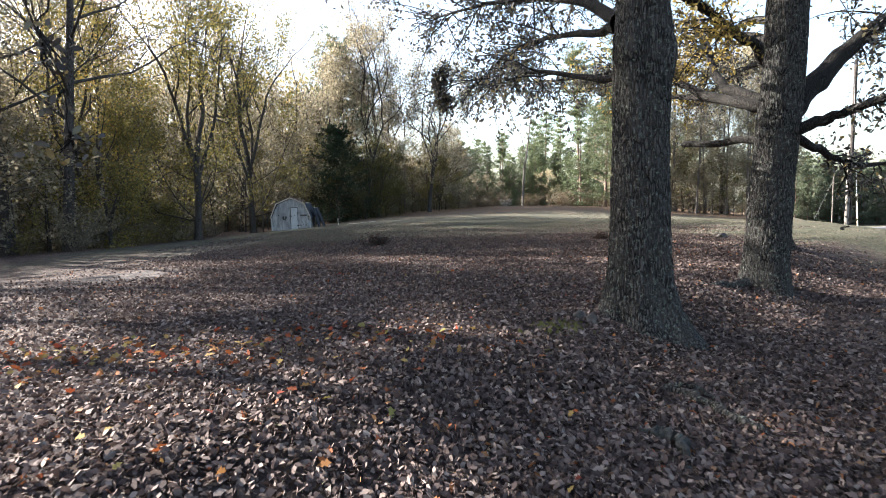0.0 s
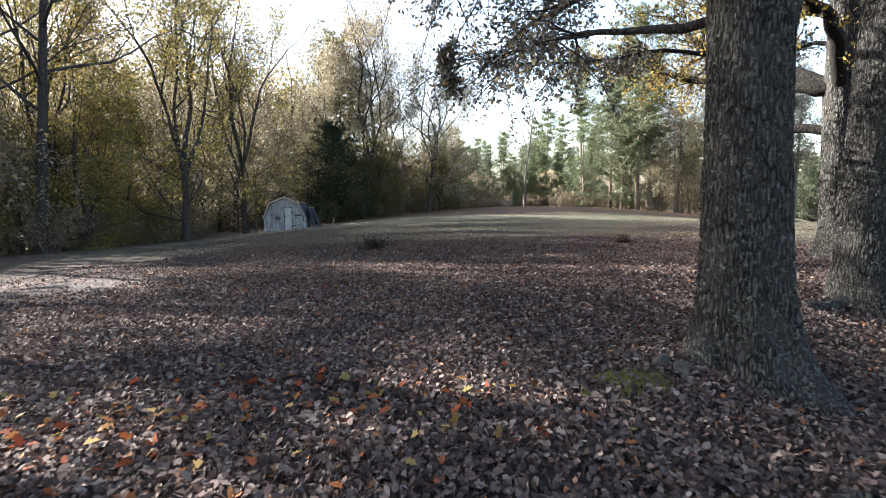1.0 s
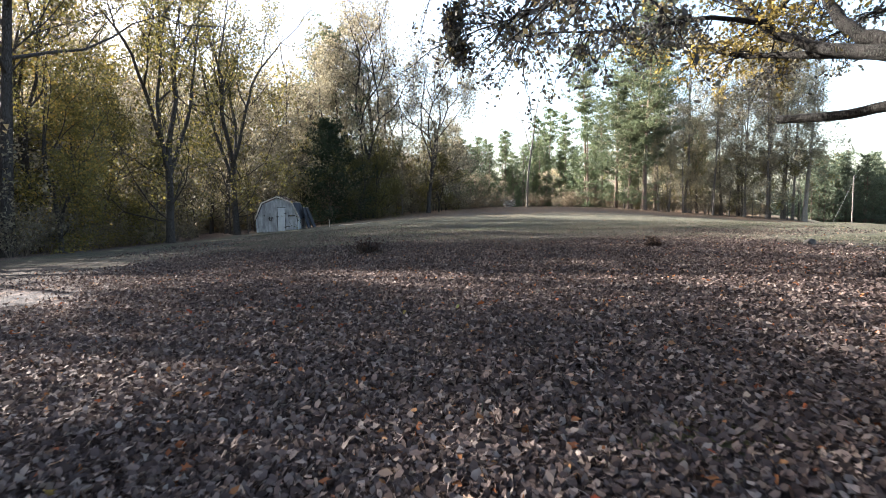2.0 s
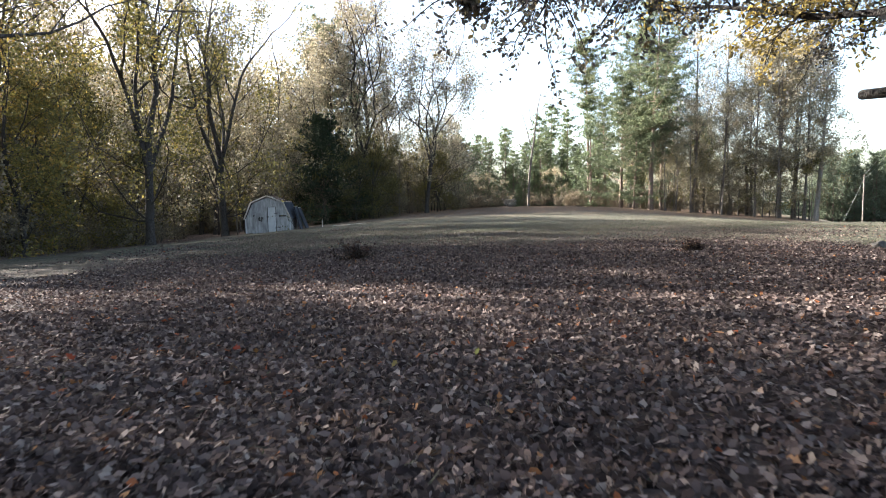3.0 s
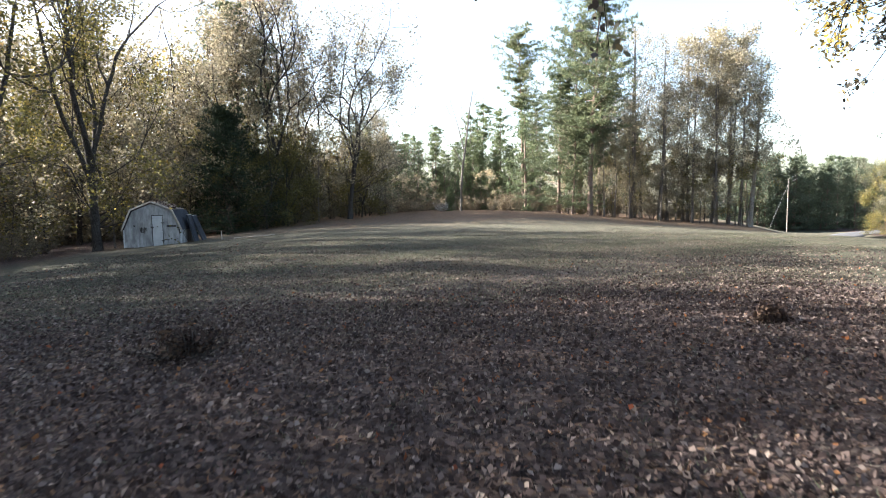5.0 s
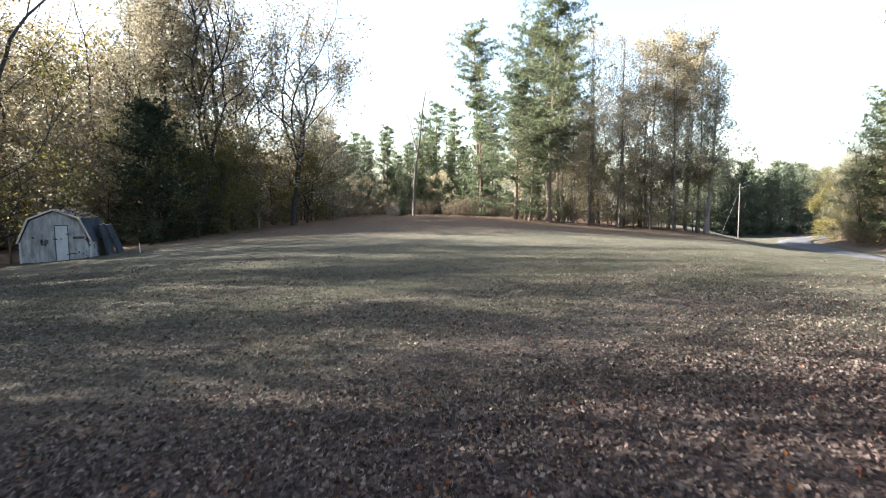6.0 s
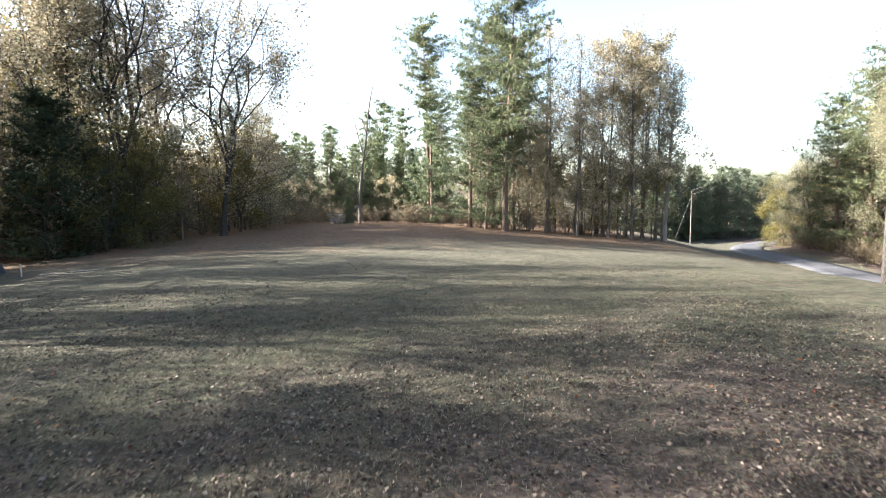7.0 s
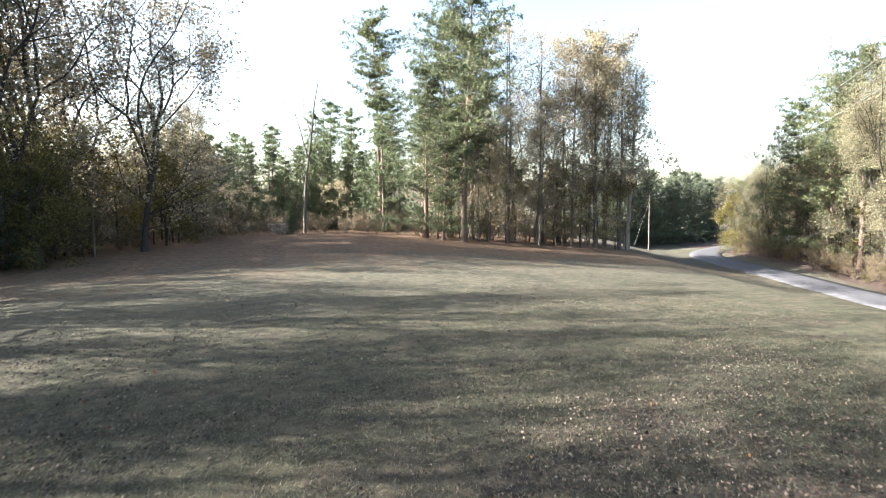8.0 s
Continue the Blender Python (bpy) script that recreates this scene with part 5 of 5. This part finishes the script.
# ---- dead tree, sapling, pale bush ----
def dead_tree():
    ob = new("dead_tree")
    x, y = 13.2, 69.0
    ob.location = (x, y, gz(x, y))
    o = np.array(ob.location)
    tagged(ob, "bare dead grey tree with forked leaning limbs", "tree")
    t = curve([(13.15, 69, -0.2), (13.3, 69, 4.0), (13.9, 69, 8.4), (14.2, 69, 11.0), (14.6, 69.1, 12.9)], 16) - o
    part_mesh("trunk", mesh_of("trunk", *tubes([(t, np.linspace(0.15, 0.03, 16), 8)]), M_DEADWOOD, True), ob)
    rng = np.random.default_rng(8)
    for pts, r in (([(13.6, 69, 7.0), (13.0, 69, 9.3), (12.2, 69, 11.7)], 0.11), ([(13.35, 69, 5.6), (12.3, 69, 7.2), (11.5, 69, 8.1)], 0.07), ([(13.9, 69, 8.6), (13.5, 69, 10.3), (13.45, 69, 11.6)], 0.07),
                   ([(14.1, 69, 10.4), (14.6, 69, 11.2), (15.6, 69, 11.6)], 0.05), ([(14.35, 69, 11.6), (15.0, 69, 12.5), (15.5, 69, 13.2)], 0.045), ([(12.7, 69, 10.2), (12.0, 69, 10.6), (11.7, 69, 11.3)], 0.04),
                   ([(13.55, 69, 6.2), (14.2, 69, 7.4), (14.4, 69, 8.6)], 0.05)):
        l = curve(pts, 8) - o
        l += np.cumsum(rng.normal(0, 0.03, l.shape), 0) - 0
        part_mesh("limb", mesh_of("limb", *tubes([(l, np.linspace(r * 0.62, 0.012, 8), 5)]), M_DEADWOOD, True), ob)
        for _ in range(3):
            q = l[rng.integers(3, 8)]
            tw = wander(rng, q, (l[-1] - l[0]) + rng.normal(0, 1.0, 3), rng.uniform(0.5, 1.3), 4, 0.25, 0.08)
            part_mesh("twig", mesh_of("twig", *tubes([(tw, np.linspace(0.02, 0.008, 5), 4)]), M_DEADWOOD, True), ob)
    return ob


dead_tree()
sap = tree_thing("pine_sapling", pine_tree(46, 2.4, 0.03, 0.05, 0.7, 12, 4, 6, 0.22, 9), M_PINEBARK, M_YOUNG, "small bright yellow-green pine sapling at the wood's edge", "saplings")
plant(sap, 11.9, 68.2, 0.3, 1.0, True)
V, Q, LV, LF = shrub_data(54, 1.2, 1.0, 18, 8, 0.10)
pale = new("pale_bush")
part_mesh("woody_growth", mesh_of("woody_growth", V, Q, M_TWIG, True), pale)
M_PALE = leaf_material("pale_dry_foliage", [(0.0, (0.25, 0.23, 0.2)), (1.0, (0.5, 0.47, 0.42))], 0.3)
part_mesh("foliage", mesh_of("foliage", LV, LF, M_PALE), pale)
tagged(pale, "low pale grey dried bush at the wood's edge", "bush")
plant(pale, 11.0, 68.0, 0, 1.0, True)


# ---- fallen brush, stone, roots ----
def brush_pile(x, y, w, h, seed, label, leafy):
    rng = np.random.default_rng(seed)
    ob = new("brush_pile")
    ob.location = (x, y, gz(x, y))
    tagged(ob, label, "brush", "small brush piles")
    lines, leaves = [], []
    for _ in range(60):
        a = rng.uniform(0, 6.28)
        p = np.array([rng.normal(0, w * 0.28), rng.normal(0, w * 0.2), 0.0])
        s = wander(rng, p, (math.cos(a), math.sin(a), rng.uniform(0.4, 2.2)), h * rng.uniform(0.6, 1.25), 4, 0.25)
        s[:, 2] = np.maximum(s[:, 2], 0.0)
        lines.append((s, np.linspace(0.012, 0.004, 5), 4))
        leaves.append(s[rng.integers(1, 5, leafy)] + rng.normal(0, 0.05, (leafy, 3)))
    part_mesh("twig_tangle", mesh_of("twig_tangle", *tubes(lines), M_BARK, True), ob)
    V, F = scatter(rng, OAK_LEAF, np.concatenate(leaves), 0.06)
    part_mesh("dead_foliage", mesh_of("dead_foliage", V, F, M_DARKLEAF), ob)
    return ob


brush_pile(-1.0, 18.3, 0.36, 0.34, 71, "tangle of dead brown twigs on the leaf litter", 9)
brush_pile(5.75, 18.1, 0.06, 0.17, 72, "small clump of dark dead twigs and leaves", 16)


def stone(x, y, sx, sy, sz, seed, turn):
    bm = bmesh.new()
    bmesh.ops.create_icosphere(bm, subdivisions=3, radius=1.0)
    noise.seed_set(seed)
    for v in bm.verts:
        n = 1 + 0.5 * noise.noise(v.co * 1.3) + 0.18 * noise.noise(v.co * 3.5)
        v.co = Vector((v.co.x * sx * n, v.co.y * sy * n, v.co.z * sz * n))
    for f in bm.faces:
        f.smooth = True
    me = bpy.data.meshes.new("stone")
    bm.to_mesh(me)
    bm.free()
    me.materials.append(M_ROCK)
    ob = new("stone", me)
    ob.matrix_basis = pose(x, y, gz(x, y) + sz * 0.15, 0, 0, turn)
    return tagged(ob, "rough grey stone lying among the oak leaves", "stone", "stones near the oaks")


stone(1.80, 6.96, 0.07, 0.05, 0.075, 3, 20)
stone(1.90, 6.86, 0.055, 0.06, 0.085, 5, -30)
stone(9.25, 17.6, 0.16, 0.10, 0.12, 8, 10)


def surface_root(pts, r, seed, skin=M_OAKBARK):
    rng = np.random.default_rng(seed)
    P = curve([(x, y, gz(x, y) + h) for x, y, h in pts], 26)
    P[1:-1] += rng.normal(0, 0.012, P[1:-1].shape)
    rad = r * np.linspace(1, 0.5, 26) * (1 + rng.normal(0, 0.2, 26))
    ob = new("surface_root", mesh_of("surface_root", *tubes([(P, rad, 9)]), skin, True))
    return tagged(ob, "gnarled grey oak root showing through the leaves", "root", "roots in the leaf litter")


surface_root([(2.12, 5.76, -0.03), (2.19, 5.67, 0.025), (2.27, 5.52, 0.035), (2.31, 5.3, 0.03), (2.37, 5.1, 0.03), (2.44, 4.92, 0.005), (2.52, 4.67, -0.01)], 0.05, 1)
surface_root([(2.14, 5.68, 0.03), (2.22, 5.69, 0.065), (2.34, 5.6, 0.055), (2.42, 5.45, 0.0)], 0.02, 6)
surface_root([(1.64, 4.96, 0.0), (1.72, 4.90, 0.04), (1.79, 4.82, 0.045), (1.77, 4.68, 0.025), (1.70, 4.48, -0.02)], 0.045, 2, M_ROOT)
surface_root([(4.95, 9.35, 0.05), (4.5, 9.1, 0.02), (4.1, 9.0, -0.01), (3.7, 9.0, -0.05)], 0.06, 3)


# ---- fallen leaves and grass ----
def fallen_leaves():
    rng = np.random.default_rng(81)
    at = []
    for x0, x1, y0, y1, per in ((-3.0, 4.5, 2.8, 9.0, 1900), (-6.5, -3.0, 5.0, 12.0, 320), (4.5, 9.0, 4.0, 12.0, 320), (-4.5, 6.5, 9.0, 15.0, 900), (-8.0, -4.5, 9.0, 18.0, 90),
                                (6.5, 10.0, 9.0, 18.0, 120), (-6.0, 9.0, 15.0, 21.0, 620), (-9.0, 15.0, 21.0, 27.0, 70), (-9.0, 2.0, 25.0, 38.0, 45), (2.0, 18.0, 27.0, 42.0, 8)):
        n = int((x1 - x0) * (y1 - y0) * per)
        p = np.column_stack([rng.uniform(x0, x1, n), rng.uniform(y0, y1, n)]) + rng.normal(0, 0.55, (n, 2))
        bare = np.minimum(np.hypot((p[:, 0] + 5.9) / 1.1, (p[:, 1] - 13.4) / 0.9), np.hypot((p[:, 0] - 1.5) / 0.28, (p[:, 1] - 6.75) / 0.17))
        p = p[(bare > 0.75 + 0.5 * rng.random(len(p))) | (rng.random(len(p)) < 0.25)]
        at.append(p)
    p = np.concatenate(at)
    keep = (np.hypot(p[:, 0] - 2.48, p[:, 1] - 7.15) > 0.42) & (np.hypot(p[:, 0] - 5.47, p[:, 1] - 9.6) > 0.42) & (np.hypot(p[:, 0] - 7.6, p[:, 1] - 12.8) > 0.4)
    p = p[keep]
    z = ground_z(p[:, 0], p[:, 1]) + 0.006 + 0.02 * rng.random(len(p))
    at = np.column_stack([p, z])
    close = p[:, 1] < 11.5
    V, F = scatter(rng, DRY_LEAF * np.array([1.25, 1, 1.6]), at[close], 0.044, 0.46, 0.45, 1.5)
    V3, F3 = scatter(rng, LEAF4 * np.array([1.1, 1, 2.0]), at[~close], 0.046, 0.5, 0.4, 1.5)
    tagged(new("scattered_leaves", mesh_of("scattered_leaves", V3, F3, M_LITTER)), "thinning brown oak leaves over grass", "leaves", kind="stuff")
    near = np.column_stack([rng.uniform(-3.2, 4.6, 9000), rng.uniform(2.6, 14.0, 9000)])
    near = near[(np.hypot(near[:, 0] - 2.5, near[:, 1] - 7.17) > 0.45) & (np.hypot(near[:, 0] - 1.45, near[:, 1] - 6.75) > 0.3)]
    V2, F2 = scatter(rng, OAK_LEAF * np.array([0.85, 1.0, 1.8]), np.column_stack([near, ground_z(near[:, 0], near[:, 1]) + 0.024]), 0.06, 0.28)
    tagged(new("lobed_leaves", mesh_of("lobed_leaves", V2, F2, M_LITTER)), "loose lobed oak leaves lying on top", "leaves", kind="stuff")
    return tagged(new("fallen_leaves", mesh_of("fallen_leaves", V, F, M_LITTER)), "carpet of curled brown and russet oak leaves", "leaves", kind="stuff")


fallen_leaves()


def bright_leaves():
    """Single scarlet, orange and yellow leaves on the brown ones."""
    rng = np.random.default_rng(83)
    spots = ((-2.0, 6.2, 0.9, 0.45, 150), (-3.4, 6.0, 0.6, 0.5, 110), (-0.2, 6.4, 0.8, 0.4, 70), (-0.6, 4.6, 1.0, 0.6, 40), (0.6, 11.0, 0.5, 0.2, 10), (-1.6, 11.2, 0.6, 0.2, 10), (0.5, 5.0, 2.0, 1.2, 6))
    p = np.concatenate([np.column_stack([rng.normal(x, sx, n), rng.normal(y, sy, n)]) for x, y, sx, sy, n in spots])
    at = np.column_stack([p, ground_z(p[:, 0], p[:, 1]) + 0.045])
    tagged(new("bright_leaves", mesh_of("bright_leaves", *scatter(rng, OAK_LEAF, at, 0.07, 0.3), M_MAPLE)), "scattered red, orange and yellow leaves on brown ones", "leaves", kind="stuff")


bright_leaves()


def bleached_leaves():
    rng = np.random.default_rng(84)
    at = []
    for x0, x1, y0, y1, per in ((-6.0, 12.0, 18.0, 25.0, 340), (-7.0, 14.0, 25.0, 31.0, 190), (-8.0, 18.0, 31.0, 40.0, 40)):
        n = int((x1 - x0) * (y1 - y0) * per)
        at.append(np.column_stack([rng.uniform(x0, x1, n), rng.uniform(y0, y1, n)]))
    p = np.concatenate(at)
    drift = np.sin(p[:, 0] * 0.9 + 1.7 * np.sin(p[:, 1] * 0.7)) + np.sin(p[:, 1] * 1.1 - p[:, 0] * 0.4)
    p = p[rng.random(len(p)) < 0.55 + 0.28 * drift]
    at = np.column_stack([p, ground_z(p[:, 0], p[:, 1]) + 0.012])
    V, F = scatter(rng, LEAF4 * np.array([1.1, 1, 2.0]), at, 0.039, 0.5, 0.4, 1.6)
    tagged(new("bleached_leaves", mesh_of("bleached_leaves", V, F, M_PALELEAF)), "bleached tan leaves lying in thin grass", "leaves", kind="stuff")


bleached_leaves()


def grass_cover():
    """Short mown grass in drifts of green and straw, two blades a tuft."""
    rng = np.random.default_rng(82)
    at = []
    for x0, x1, y0, y1, per in ((-3, 3, 3, 12, 12), (9, 16, 9, 20, 150), (-6, 12, 14, 20, 30), (-6, 10, 20, 25, 330), (-6, 16, 25, 31, 480), (-8, 20, 31, 37, 210), (-9, 24, 37, 46, 60), (-10, 34, 46, 60, 12)):
        n = int((x1 - x0) * (y1 - y0) * per)
        at.append(np.column_stack([rng.uniform(x0, x1, n), rng.uniform(y0, y1, n)]))
    p = np.concatenate(at)
    p = p[road_distance(p[:, 0], p[:, 1]) > 3.0]
    drift = np.sin(p[:, 0] * 1.1 + 1.9 * np.sin(p[:, 1] * 0.8)) + np.sin(p[:, 1] * 1.7 - p[:, 0] * 0.6) + rng.normal(0, 2.2, len(p))
    grow = 0.7 + 0.1 * drift
    for name, mat, sel, label in (("grass", M_GRASS, drift > -0.2, "thin short olive-green grass"), ("dry_grass", M_STRAW, drift <= -0.2, "short bleached tan grass")):
        q, g = p[sel], grow[sel]
        n, b = len(q), 2
        root = np.column_stack([q, ground_z(q[:, 0], q[:, 1])])[:, None] + np.concatenate([rng.normal(0, 0.035, (n, b, 2)), np.zeros((n, b, 1))], 2)
        a = rng.uniform(0, 6.28, (n, b, 1))
        side = np.concatenate([np.cos(a), np.sin(a), a * 0], 2) * 0.0065
        tip = root + np.concatenate([rng.normal(0, 0.045, (n, b, 2)), rng.uniform(0.02, 0.055, (n, b, 1)) * np.clip(g, 0.3, 1.4)[:, None, None]], 2)
        V = np.stack([root - side, root + side, tip], 2).reshape(-1, 3)
        tagged(new(name, mesh_of(name, V, np.arange(len(V)).reshape(-1, 3), mat)), label, "grass", kind="stuff")


grass_cover()
